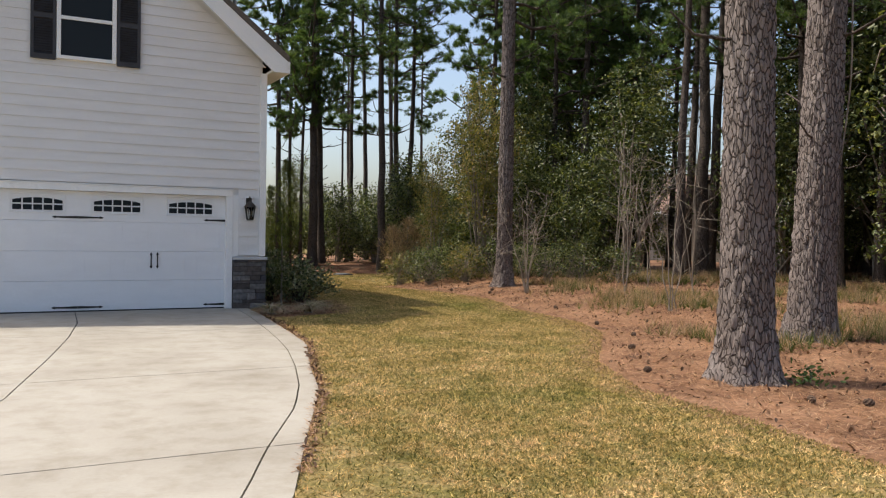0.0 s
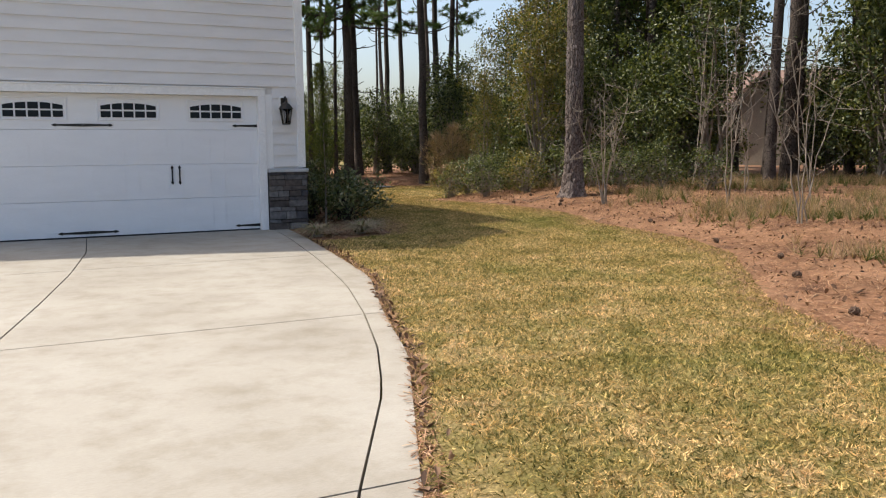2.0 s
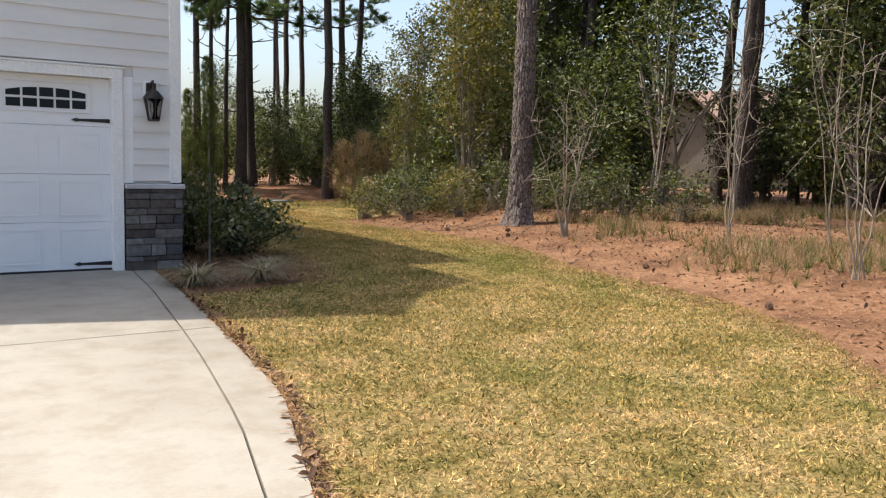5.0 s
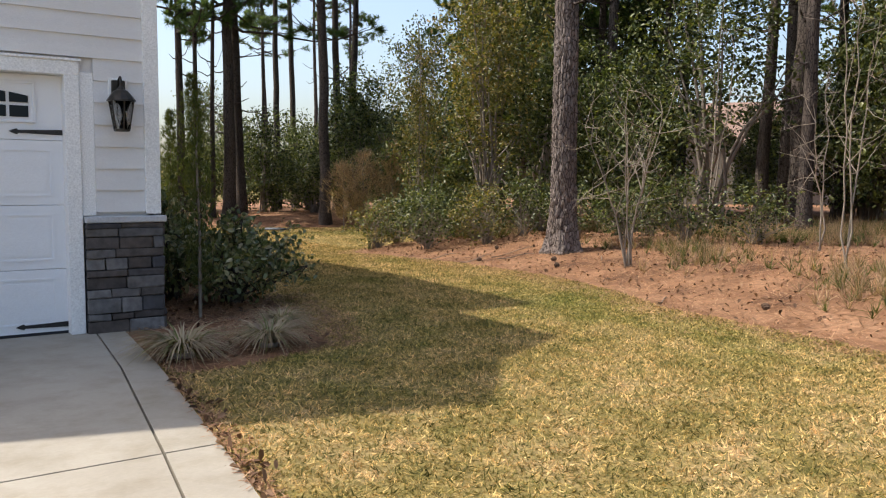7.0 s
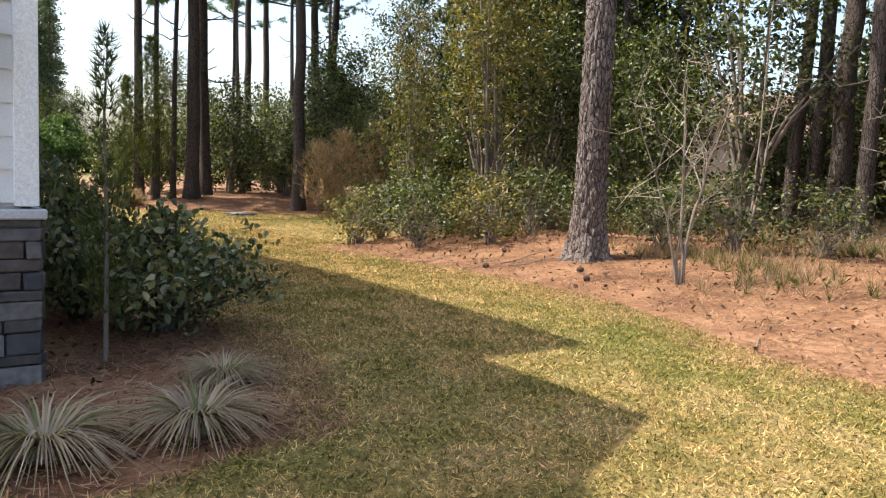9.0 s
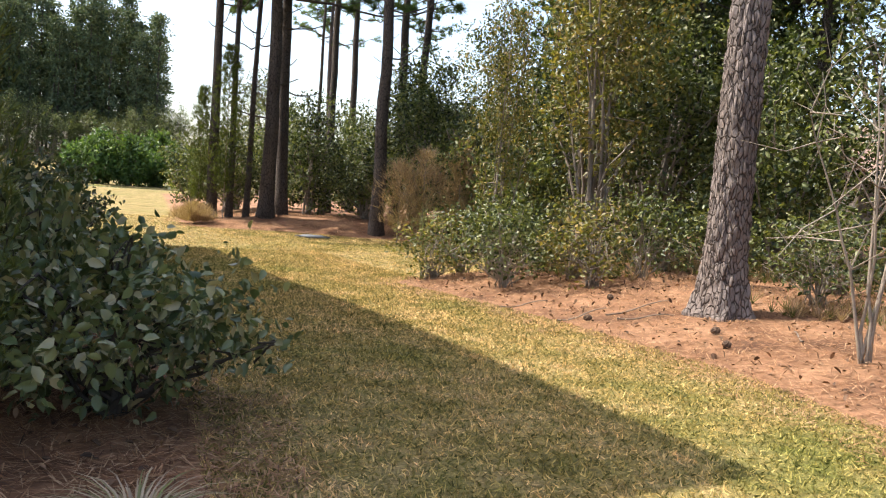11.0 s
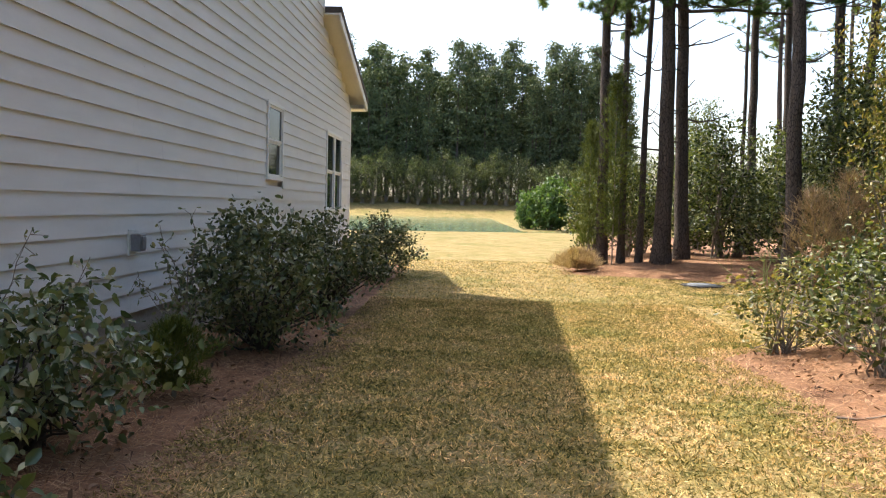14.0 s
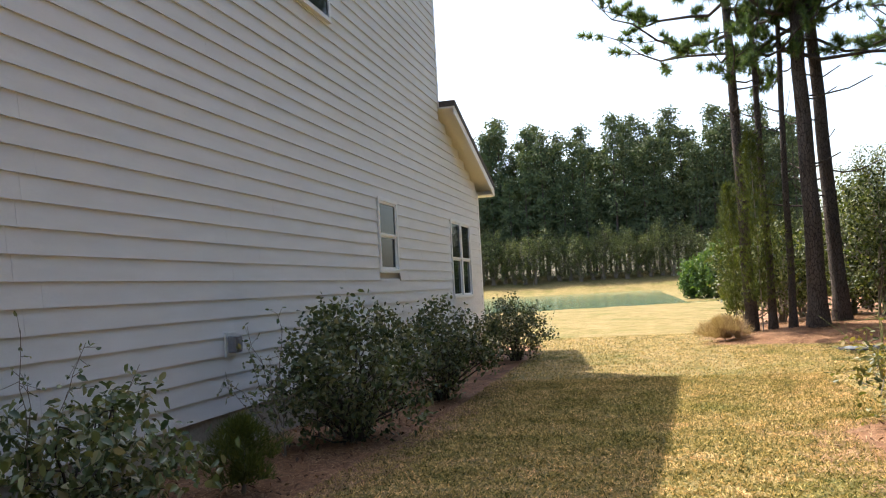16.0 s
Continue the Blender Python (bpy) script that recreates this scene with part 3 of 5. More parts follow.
def garage_door():
    g = thing("garage_door", (0, 0, 0), "white double garage door with black carriage-style hardware, closed", "garage door")
    X0, X1, T = -5.84, -0.72, 2.10
    W = (X1 - X0) / 4
    y = 0.10
    for i in range(4):
        z0, z1 = 0.03 + i * T / 4, 0.03 + (i + 1) * T / 4 - 0.003
        sec = part("door_section", bx((X0, y, z0), (X1, y + 0.045, z1), 0.004), M_DOOR, g)
        for k in range(8):
            a = X0 + k * W / 2
            if i < 3:
                bm = bmesh.new()
                boxes(bm, ((a + 0.09, y - 0.007, z0 + 0.07), (a + W / 2 - 0.09, y + 0.002, z0 + 0.085)), ((a + 0.09, y - 0.007, z1 - 0.085), (a + W / 2 - 0.09, y + 0.002, z1 - 0.07)),
                      ((a + 0.09, y - 0.007, z0 + 0.085), (a + 0.105, y + 0.002, z1 - 0.085)), ((a + W / 2 - 0.105, y - 0.007, z0 + 0.085), (a + W / 2 - 0.09, y + 0.002, z1 - 0.085)),
                      ((a + 0.13, y - 0.005, z0 + 0.11), (a + W / 2 - 0.13, y + 0.002, z1 - 0.11)))
                part("raised_panel", bm, M_DOOR, sec)
    # arched window lites in the top section
    for k in range(4):
        a, b = X0 + k * W + 0.20, X0 + (k + 1) * W - 0.20
        lo, hi = 1.74, 2.02
        fr = part("window_insert", boxes(bmesh.new(), ((a, y - 0.016, lo), (b, y + 0.004, lo + 0.02)), ((a, y - 0.016, hi + 0.03), (b, y + 0.004, hi + 0.05)),
                                         ((a, y - 0.016, lo + 0.02), (a + 0.02, y + 0.004, hi + 0.03)), ((b - 0.02, y - 0.016, lo + 0.02), (b, y + 0.004, hi + 0.03)), bevel=0.003), M_DOOR, g, "white window insert")
        n = 5
        cw = (b - a - 0.08) / n
        for j in range(n):
            u0, u1 = a + 0.04 + j * cw + 0.012, a + 0.04 + (j + 1) * cw - 0.012
            part("pane", bx((u0, y - 0.010, lo + 0.045), (u1, y - 0.003, lo + 0.135)), M_GLASS, fr)
            arch = lambda u: 0.095 - 0.055 * abs((u - (a + b) / 2) / ((b - a) / 2)) ** 2.2
            base = lo + 0.16
            part("pane", prism([(u0, base), (u1, base), (u1, base + arch(u1)), ((u0 + u1) / 2, base + arch((u0 + u1) / 2)), (u0, base + arch(u0))], 1, y - 0.010, y - 0.003), M_GLASS, fr)
    # strap hinges and pull handles
    def strap(xb, xt, z):
        s = 1 if xt > xb else -1
        pts = [(xb, z - 0.022), (xb, z + 0.022), (xt - s * 0.07, z + 0.012), (xt - s * 0.06, z + 0.024), (xt - s * 0.03, z + 0.014), (xt, z), (xt - s * 0.03, z - 0.014), (xt - s * 0.06, z - 0.024), (xt - s * 0.07, z - 0.012)]
        h = part("strap_hinge", prism(pts, 1, y - 0.012, y - 0.002), M_IRON, g, "black iron strap hinge")
        for q in (0.05, 0.2):
            bm = bmesh.new()
            bmesh.ops.create_uvsphere(bm, u_segments=8, v_segments=5, radius=0.011)
            bmesh.ops.translate(bm, verts=bm.verts, vec=(xb + s * q, y - 0.013, z))
            part("bolt", bm, M_IRON, h)
    for z in (1.67, 0.09):
        strap(X1, X1 - 0.40, z)
        strap(X0, X0 + 0.40, z)
        mid = X0 + 2 * W
        strap(mid, mid - 0.42, z)
        strap(mid + 0.004, mid + 0.42, z)
    for xm in (X0 + W, X0 + 3 * W):
        for dx in (-0.055, 0.055):
            c = xm + dx
            pts = [(c - 0.010, 0.83), (c - 0.022, 0.80), (c, 0.765), (c + 0.022, 0.80), (c + 0.010, 0.83), (c + 0.010, 1.0), (c + 0.022, 1.03), (c, 1.065), (c - 0.022, 1.03), (c - 0.010, 1.0)]
            h = part("pull_handle", prism(pts, 1, y - 0.010, y - 0.001), M_IRON, g, "black iron pull handle")
            v, f = tubes([([(c, y - 0.008, 0.82), (c, y - 0.045, 0.85), (c, y - 0.05, 0.915), (c, y - 0.045, 0.98), (c, y - 0.008, 1.01)], [0.009] * 5)], 6)
            part("grip", smooth(mesh_np("grip", v, f, M_IRON)), None, h)
    part("bottom_seal", bx((X0, y - 0.006, 0.012), (X1, y + 0.04, 0.034)), M_GASKET, g, "black rubber bottom seal")
    # trim round the opening
    t = tagged(part("trim", boxes(bmesh.new(), ((-0.725, -0.03, 0.012), (-0.61, 0.14, 2.13)), ((-5.95, -0.03, 0.012), (-5.835, 0.14, 2.13)), ((-5.95, -0.032, 2.13), (-0.61, 0.14, 2.24)), ((-5.97, -0.045, 2.24), (-0.59, 0.0, 2.262)),
                                  ((-0.61, -0.012, 0.99), (-0.50, 0.0, 2.16)), bevel=0.004), M_TRIM, None), "white painted garage door surround", "trim", kind="structure")
    return t


garage_door()


def stone_base():
    p = thing("stone_base", (0, 0, 0), "dark grey stacked ledge stone base beside the garage", "stone base")
    part("mortar", bx((-0.60, -0.035, -0.1), (0.012, 0.34, 0.93)), M_MORTAR, p)
    part("cap", boxes(bmesh.new(), ((-0.60, -0.085, 0.93), (0.055, 0.36, 0.985)), bevel=0.008), mottled("cast_stone_cap", (0.42, 0.42, 0.43), (0.55, 0.55, 0.56), 6, 60, 0.8, 0.3), p, "pale cast stone cap")
    r = random.Random(11)
    z = -0.02
    while z < 0.925:
        h = min(r.choice((0.06, 0.075, 0.10, 0.13)), 0.928 - z)
        for face in (0, 1):
            u, end = (-0.60, 0.03) if face == 0 else (-0.02, 0.36)
            while u < end - 0.02:
                w = min(r.uniform(0.14, 0.36), end - u)
                if end - u - w < 0.08:
                    w = end - u
                d = r.uniform(0.05, 0.085)
                bm = bmesh.new()
                a, b = ((u + 0.004, -d, z + 0.003), (u + w - 0.004, -0.02, z + h - 0.003)) if face == 0 else ((0.0, u + 0.004, z + 0.003), (d * 0.7, u + w - 0.004, z + h - 0.003))
                bmesh.ops.create_cube(bm, size=1)
                for v in bm.verts:
                    v.co = Vector([a[i] + (v.co[i] + 0.5) * (b[i] - a[i]) for i in range(3)])
                bmesh.ops.bevel(bm, geom=bm.edges[:], offset=0.007, segments=1, affect="EDGES")
                for v in bm.verts:
                    v.co += Vector((r.uniform(-1, 1), r.uniform(-1, 1), r.uniform(-1, 1))) * 0.004
                part("stone", bm, M_STONE, p)
                u += w
        z += h


stone_base()


def wall_lantern(x, y, z):
    L = thing("wall_lantern", (x, y, z), "dark bronze coach lantern with clear glass on the siding", "lantern")
    part("mount_block", bx((-0.075, -0.012, -0.02), (0.075, 0.02, 0.20), 0.006), M_TRIM, L, "white mounting block")
    part("backplate", bx((-0.055, -0.03, 0.02), (0.055, -0.012, 0.18), 0.006), M_BRONZE, L)
    v, f = tubes([([(0, -0.02, 0.13), (0, -0.06, 0.19), (0, -0.10, 0.20), (0, -0.115, 0.15)], [0.012, 0.011, 0.010, 0.012])], 8)
    part("arm", smooth(mesh_np("arm", v, f, M_BRONZE)), None, L)
    def ring(profile, sides, name, mat, lab=""):
        bm = bmesh.new()
        rows = [[bm.verts.new((rr * math.cos(2 * math.pi * (k + 0.5) / sides), -0.115 + rr * math.sin(2 * math.pi * (k + 0.5) / sides), zz)) for k in range(sides)] for rr, zz in profile]
        for a, b in zip(rows, rows[1:]):
            for k in range(sides):
                bm.faces.new((a[k], a[(k + 1) % sides], b[(k + 1) % sides], b[k]))
        bm.faces.new(rows[0][::-1])
        bm.faces.new(rows[-1])
        bmesh.ops.recalc_face_normals(bm, faces=bm.faces[:])
        return part(name, bm, mat, L, lab)
    ring([(0.115, 0.0), (0.112, 0.012), (0.085, 0.05), (0.055, 0.085), (0.03, 0.10), (0.012, 0.13), (0.015, 0.15), (0.004, 0.19)], 12, "hood", M_BRONZE)
    ring([(0.055, -0.245), (0.066, -0.24), (0.066, -0.225), (0.055, -0.222)], 6, "base", M_BRONZE)
    ring([(0.020, -0.22), (0.020, -0.10), (0.016, -0.09)], 10, "candle_sleeve", M_TRIM, "pale candle sleeve")
    for k in range(6):
        a = 2 * math.pi * (k + 0.5) / 6
        a2 = 2 * math.pi * (k + 1.5) / 6
        P = lambda rr, an, zz: (rr * math.cos(an), -0.115 + rr * math.sin(an), zz)
        v, f = tubes([([P(0.100, a, 0.0), P(0.062, a, -0.23)], [0.006, 0.006])], 5)
        part("bar", mesh_np("bar", v, f, M_BRONZE), None, L)
        g = mesh_np("glass_pane", [P(0.097, a, 0.0), P(0.097, a2, 0.0), P(0.059, a2, -0.225), P(0.059, a, -0.225)], [(0, 1, 2, 3)], M_CLEAR)
        o = part("glass_pane", g, None, L)
        o.visible_shadow = False
        md = o.modifiers.new("thick", "SOLIDIFY")
        md.thickness = 0.003


wall_lantern(-0.31, -0.02, 1.93)


def wall_fittings():
    M_PLATE = mottled("pale_plastic", (0.62, 0.62, 0.60), (0.70, 0.70, 0.68), 9, 60, 0.5, 0.1)
    M_GREY = mottled("grey_plastic", (0.16, 0.16, 0.165), (0.24, 0.24, 0.25), 9, 60, 0.45, 0.1)
    def fit(y, z, h, w, d, name, label):
        o = thing(name, (0.02, y, z), label, "wall fitting")
        part("mount_block", bx((-0.004, -w * 0.75, -h / 2 - 0.04), (0.016, w * 0.75, h / 2 + 0.04), 0.005), M_PLATE, o)
        part("cover", boxes(bmesh.new(), ((0.016, -w / 2, -h / 2), (0.016 + d, w / 2, h / 2)), ((0.016 + d, -w / 2 + 0.02, -h / 2 + 0.02), (0.03 + d, w / 2 - 0.02, h / 2 - 0.02)), bevel=0.008), M_GREY, o)
        return o
    fit(6.15, 0.93, 0.16, 0.13, 0.09, "outlet_box", "grey covered outdoor outlet box on the siding")
    o = fit(9.4, 0.88, 0.10, 0.09, 0.03, "hose_tap", "outdoor hose tap on a white plate")
    v, f = tubes([([(0.04, 0, 0), (0.10, 0, 0.0), (0.13, 0, -0.05)], [0.014, 0.014, 0.012])], 6)
    part("spout", smooth(mesh_np("spout", v, f, M_BRONZE)), None, o)
    v, f = tubes([([(0.085, 0, 0.0), (0.085, 0, 0.06)], [0.008, 0.008]), ([(0.085, -0.035, 0.06), (0.085, 0.035, 0.06)], [0.010, 0.010])], 6)
    part("tap_wheel", mesh_np("tap_wheel", v, f, M_IRON), None, o)
    fit(10.7, 0.92, 0.12, 0.08, 0.03, "cable_box", "small pale cable box on the siding")


wall_fittings()


def valve_lid():
    o = thing("drain_lid", (7.72, 15.7, float(gz(7.72, 15.7)) + 0.01), "grey round drain lid set in the lawn", "drain lid")
    bm = bmesh.new()
    bmesh.ops.create_cone(bm, cap_ends=True, segments=20, radius1=0.34, radius2=0.28, depth=0.07)
    part("lid", bm, mottled("weathered_lid", (0.10, 0.11, 0.12), (0.17, 0.18, 0.19), 6, 50, 0.8, 0.3), o)
    bm = bmesh.new()
    bmesh.ops.create_cone(bm, cap_ends=True, segments=20, radius1=0.44, radius2=0.42, depth=0.03)
    part("collar", bm, M_MORTAR, o)


valve_lid()


# ---- plants ----
def bark_trunk(name, r0, flare, height, lean, seed, sides=110, rings=330, mat=None):
    """A thick pine trunk with raised bark plates and a flared foot."""
    z = np.linspace(-0.15, 1, rings)
    z = np.where(z < 0, z, np.abs(z) ** 1.25 * height)
    a = np.arange(sides) * 2 * np.pi / sides
    off = Vector((seed * 7.3, seed * 3.1, 0))
    v = np.zeros((rings, sides, 3))
    for i, zz in enumerate(z):
        r = r0 * (1 - 0.035 * zz) + flare * math.exp(-max(zz, 0) / 0.28)
        for j, an in enumerate(a):
            p = Vector((math.cos(an) * r0, math.sin(an) * r0, zz * 0.30))
            w = noise.noise_vector(p * 5 + off) * 0.05
            d, _ = noise.voronoi((p + w) * 19 + off)
            e = min(1.0, (d[1] - d[0]) * 2.6)
            rr = r + 0.024 * e + 0.02 * noise.noise(p * 22 + off) + flare * 0.35 * math.sin(an * 5 + seed) * math.exp(-max(zz, 0) / 0.2) - 0.02
            v[i, j] = (math.cos(an) * rr + lean[0] * zz, math.sin(an) * rr + lean[1] * zz, zz)
    k = np.arange(sides)
    f = np.concatenate([np.stack([i * sides + k, i * sides + (k + 1) % sides, (i + 1) * sides + (k + 1) % sides, (i + 1) * sides + k], 1) for i in range(rings - 1)])
    return smooth(mesh_np(name, v.reshape(-1, 3), f, mat or M_BARK))


def pine_crown(seed, h0, h1, reach, lean=(0, 0), count=26, stubs=8, tuft=26, nlen=0.24):
    """Limbs and needle tufts of a tall pine between the heights h0 and h1."""
    r = np.random.default_rng(seed)
    limbs, tc, td = [], [], []
    for i in range(count + stubs):
        live = i < count
        h = h0 + (h1 - h0) * (i / count) if live else r.uniform(2.6, h0)
        an = r.uniform(0, 2 * np.pi)
        L = (reach * (1 - 0.6 * (h - h0) / (h1 - h0)) * r.uniform(0.6, 1.1)) if live else r.uniform(0.3, 1.3)
        rise = r.uniform(-0.15, 0.35)
        n = 7 if live else 4
        s = np.linspace(0, 1, n)
        d = np.array([math.cos(an), math.sin(an)])
        p = np.stack([lean[0] * h + d[0] * L * s, lean[1] * h + d[1] * L * s, h + L * (rise * s + 0.18 * s * s - 0.12 * np.sin(s * 3))], 1)
        p[1:] += r.normal(size=(n - 1, 3)) * 0.06 * L / 2
        limbs.append((p, np.linspace(0.05 if live else 0.025, 0.012, n)))
        if not live:
            continue
        for k in range(2, n):
            for q in range(2):
                e = p[k] + np.array([*(r.normal(size=2) * 0.42), r.uniform(-0.1, 0.35)]) * (0.5 + 0.25 * L / 2)
                limbs.append((np.stack([p[k], (p[k] + e) / 2 + r.normal(size=3) * 0.05, e]), np.array([0.014, 0.010, 0.007])))
                for t in (0.45, 0.75, 1.0):
                    tc.append(p[k] + (e - p[k]) * t)
                    td.append(unit(e - p[k]) * 0.8 + np.array([0, 0, 0.35]))
    V, F = tubes(limbs, 4)
    nv, nf = needles(np.array(tc), np.array(td), tuft, nlen, 0.022, r)
    return (V, F), (nv, nf)


PINE_MESH = []
for s in range(8):
    hh = (17, 19, 15, 20, 16, 18, 17, 16)[s]
    (lv, lf), (nv, nf) = pine_crown(20 + s, (9.5, 11.0, 8.0, 11.5, 6.5, 9.0, 6.3, 6.2)[s], hh, (2.6, 3.0, 2.2, 2.8, 2.4, 2.6, 5.2, 3.6)[s], tuft=28 if s < 6 else 80, count=26 if s < 6 else 36)
    z = np.linspace(-0.2, hh, 26)
    rr = np.random.default_rng(90 + s)
    bend = np.cumsum(rr.normal(size=(26, 2)) * 0.02, 0)
    rad = 0.17 * (1 - z / hh * 0.8) + 0.07 * np.exp(-np.clip(z, 0, 9) / 0.25)
    tv, tf = tubes([(np.stack([bend[:, 0], bend[:, 1], z], 1), rad)], 14)
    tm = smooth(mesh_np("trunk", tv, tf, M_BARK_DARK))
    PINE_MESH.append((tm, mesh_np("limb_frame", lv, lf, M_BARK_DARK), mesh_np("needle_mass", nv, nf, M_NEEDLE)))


def pine(x, y, kind, scale=1.0, turn=0.0, lean=(0, 0), group="pines in the wood", label="tall slender pine with dark plated bark and high needles"):
    t = thing("pine_tree", (x, y, float(gz(x, y))), label, "tree", group)
    t.rotation_euler = (-lean[1], lean[0], turn)
    t.scale = (scale, scale, 1)
    for nm, me in zip(("trunk", "limb_frame", "needle_mass"), PINE_MESH[kind % 8]):
        o = tagged(new(nm, me), kind="" if nm == "trunk" else "stuff")
        o.parent = t
    return t


def big_pine(x, y, r0, flare, lean, seed, label, h=16.0, crown=7.0):
    t = thing("pine_tree", (x, y, float(gz(x, y))), label, "tree", "old pines by the lawn")
    part("trunk", bark_trunk("trunk", r0, flare, h, lean, seed), None, t)
    (lv, lf), (nv, nf) = pine_crown(50 + seed, crown, h, 3.2, lean, 24, 5)
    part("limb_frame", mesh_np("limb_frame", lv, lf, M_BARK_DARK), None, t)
    part("needle_mass", mesh_np("needle_mass", nv, nf, M_NEEDLE), None, t)
    return t


big_pine(7.14, 2.62, 0.215, 0.13, (0.004, 0.0), 1, "tall old pine with grey-brown plated bark beside the lawn")
b1 = big_pine(2.12, -9.85, 0.27, 0.13, (-0.012, 0.0), 2, "thick old pine with pale plated bark in pine straw", crown=6.0)
big_pine(5.05, -8.3, 0.29, 0.10, (0.035, -0.01), 3, "thick leaning pine with a pale vine up its trunk", crown=6.5)

# the vine on the leaning trunk
vz = np.linspace(0.0, 7.5, 40)
va = 4.6 + 0.25 * np.sin(vz * 1.1)
vr = 0.32 + 0.10 * np.exp(-vz / 0.3) + 0.02 * np.sin(vz * 2.3)
vv, vf = tubes([(np.stack([5.05 + 0.035 * vz + vr * np.cos(va + 1.2), -8.3 - 0.01 * vz + vr * np.sin(va + 1.2), float(gz(5.05, -8.3)) + vz], 1), np.full(40, 0.013))], 5)
tagged(part("vine", smooth(mesh_np("vine", vv, vf, M_TWIG_PALE)), None, None), "bare pale woody vine climbing a pine trunk", "vine")

# pines at the back bed and in the near wood
for x, y, k, s, ln in ((7.62, 19.25, 6, 1.25, (0.006, 0)), (8.25, 19.75, 1, 1.05, (0.035, 0)), (7.12, 19.35, 7, 0.50, (-0.03, 0)), (6.72, 19.6, 7, 0.55, (0.0, 0)), (6.28, 19.8, 6, 0.85, (-0.01, 0)),
                       (10.9, 22.8, 3, 0.8, (-0.005, 0)), (9.75, 16.4, 5, 1.05, (0.02, 0.0)), (12.3, 20.5, 1, 0.95, (-0.01, 0)), (13.2, 21.0, 0, 0.95, (0.015, 0)), (11.6, 26.0, 2, 0.45, (0, 0)),
                       (14.8, 13.0, 3, 0.9, (0.0, 0)), (13.6, 9.5, 2, 0.8, (0.01, 0)), (16.5, 17.5, 1, 1.1, (0.0, 0)), (12.2, 1.6, 0, 0.8, (0.01, 0)), (15.2, 3.6, 5, 1.3, (0.0, 0)), (17.5, 5.5, 1, 1.1, (0.05, 0)),
                       (14.0, -4.5, 4, 1.0, (0, 0)), (10.5, -9.5, 2, 0.7, (0.02, 0)), (13.5, -11.5, 5, 1.0, (0, 0)), (18.5, -1.0, 3, 1.0, (0, 0))):
    pine(x, y, k, s, k * 1.3 + x, ln)
rw = random.Random(5)
spots = []
while len(spots) < 32:
    x, y = rw.uniform(13, 46), rw.uniform(-16, 46)
    ang = math.degrees(math.atan2(y + 4, x))
    if all((x - a) ** 2 + (y - b) ** 2 > 6.5 for a, b in spots) and not (x > 30 and 14 < y < 34) and not (y > 19 and x < 0.75 * y + 2 and len(spots) % 3):
        spots.append((x, y))
for i, (x, y) in enumerate(spots):
    pine(x, y, (0, 1, 2, 3, 4, 5)[i % 6], rw.uniform(0.7, 1.25), rw.uniform(0, 6.28), (rw.uniform(-0.02, 0.03), rw.uniform(-0.02, 0.02)))


for i in range(18):
    while True:
        x, y = rw.uniform(12, 30), rw.uniform(-10, 7)
        if abs((x + 1.6) * 0.545 - (y + 6.1) * 0.838) > 1.8 and not (x < 15.5 and -7 < y < 1.5) and all((x - a) ** 2 + (y - b) ** 2 > 2.5 for a, b in spots):
            break
    spots.append((x, y))
    pine(x, y, (7, 4)[i % 2], rw.uniform(0.7, 1.0), rw.uniform(0, 6.28))


def leafy(seed, w, h, base, stems, n_clump, per, spread, leaf, wide, mat, twig, stem_r=0.02, hollow=0.55, droop=0.2, up=0.5):
    """Stems and leaves of a bush or small tree: clumps of leaves at the twig ends, thinner inside."""
    r = np.random.default_rng(seed)
    paths, cen = [], []
    for i in range(n_clump):
        d = unit(r.normal(size=3))
        k = hollow + (1 - hollow) * r.uniform() ** 0.6
        lump = 0.78 + 0.30 * math.sin(3 * math.atan2(d[1], d[0]) + seed) * math.cos(2.5 * d[2] + seed)
        c = np.array([d[0] * w * k * lump, d[1] * w * k * lump, base + (h - base) * (0.5 + 0.5 * d[2] * k * (0.85 + 0.2 * lump))])
        cen.append(c)
    cen = np.array(cen)
    for i in range(stems):
        e = cen[r.integers(len(cen))]
        s = np.linspace(0, 1, 6)[:, None]
        root = np.array([*(r.normal(size=2) * 0.06 * w), -0.05])
        p = root + (e - root) * np.concatenate([s ** 1.5, s ** 1.5, s ** 0.9], 1) + r.normal(size=(6, 3)) * 0.02 * w
        p[0] = root
        paths.append((p, np.linspace(stem_r, stem_r * 0.25, 6)))
        for q in range(3):
            t = cen[np.argsort(((cen - p[3 + q % 3]) ** 2).sum(1))[r.integers(min(8, len(cen)))]]
            paths.append((np.stack([p[3 + q % 3], (p[3 + q % 3] + t) / 2 + r.normal(size=3) * 0.03 * w, t]), np.array([stem_r * 0.4, stem_r * 0.3, stem_r * 0.15])))
    sv, sf = tubes(paths, 5)
    lv, lf = leaves(clumps(r, cen, spread, per), leaf, wide, up, r=r, droop=droop)
    return smooth(mesh_np("twig_frame", sv, sf, twig)), mesh_np("foliage", lv, lf, mat)


def plant(name, x, y, meshes, label, category, group="", scale=(1, 1, 1), turn=0.0, kind=""):
    t = thing(name, (x, y, float(gz(x, y))), label, category, group, kind)
    t.scale, t.rotation_euler = scale, (0, 0, turn)
    for nm, me in zip(("twig_frame", "foliage"), meshes):
        o = tagged(new(nm, me), kind="" if nm == "trunk" else "stuff")
        o.parent = t
    return t


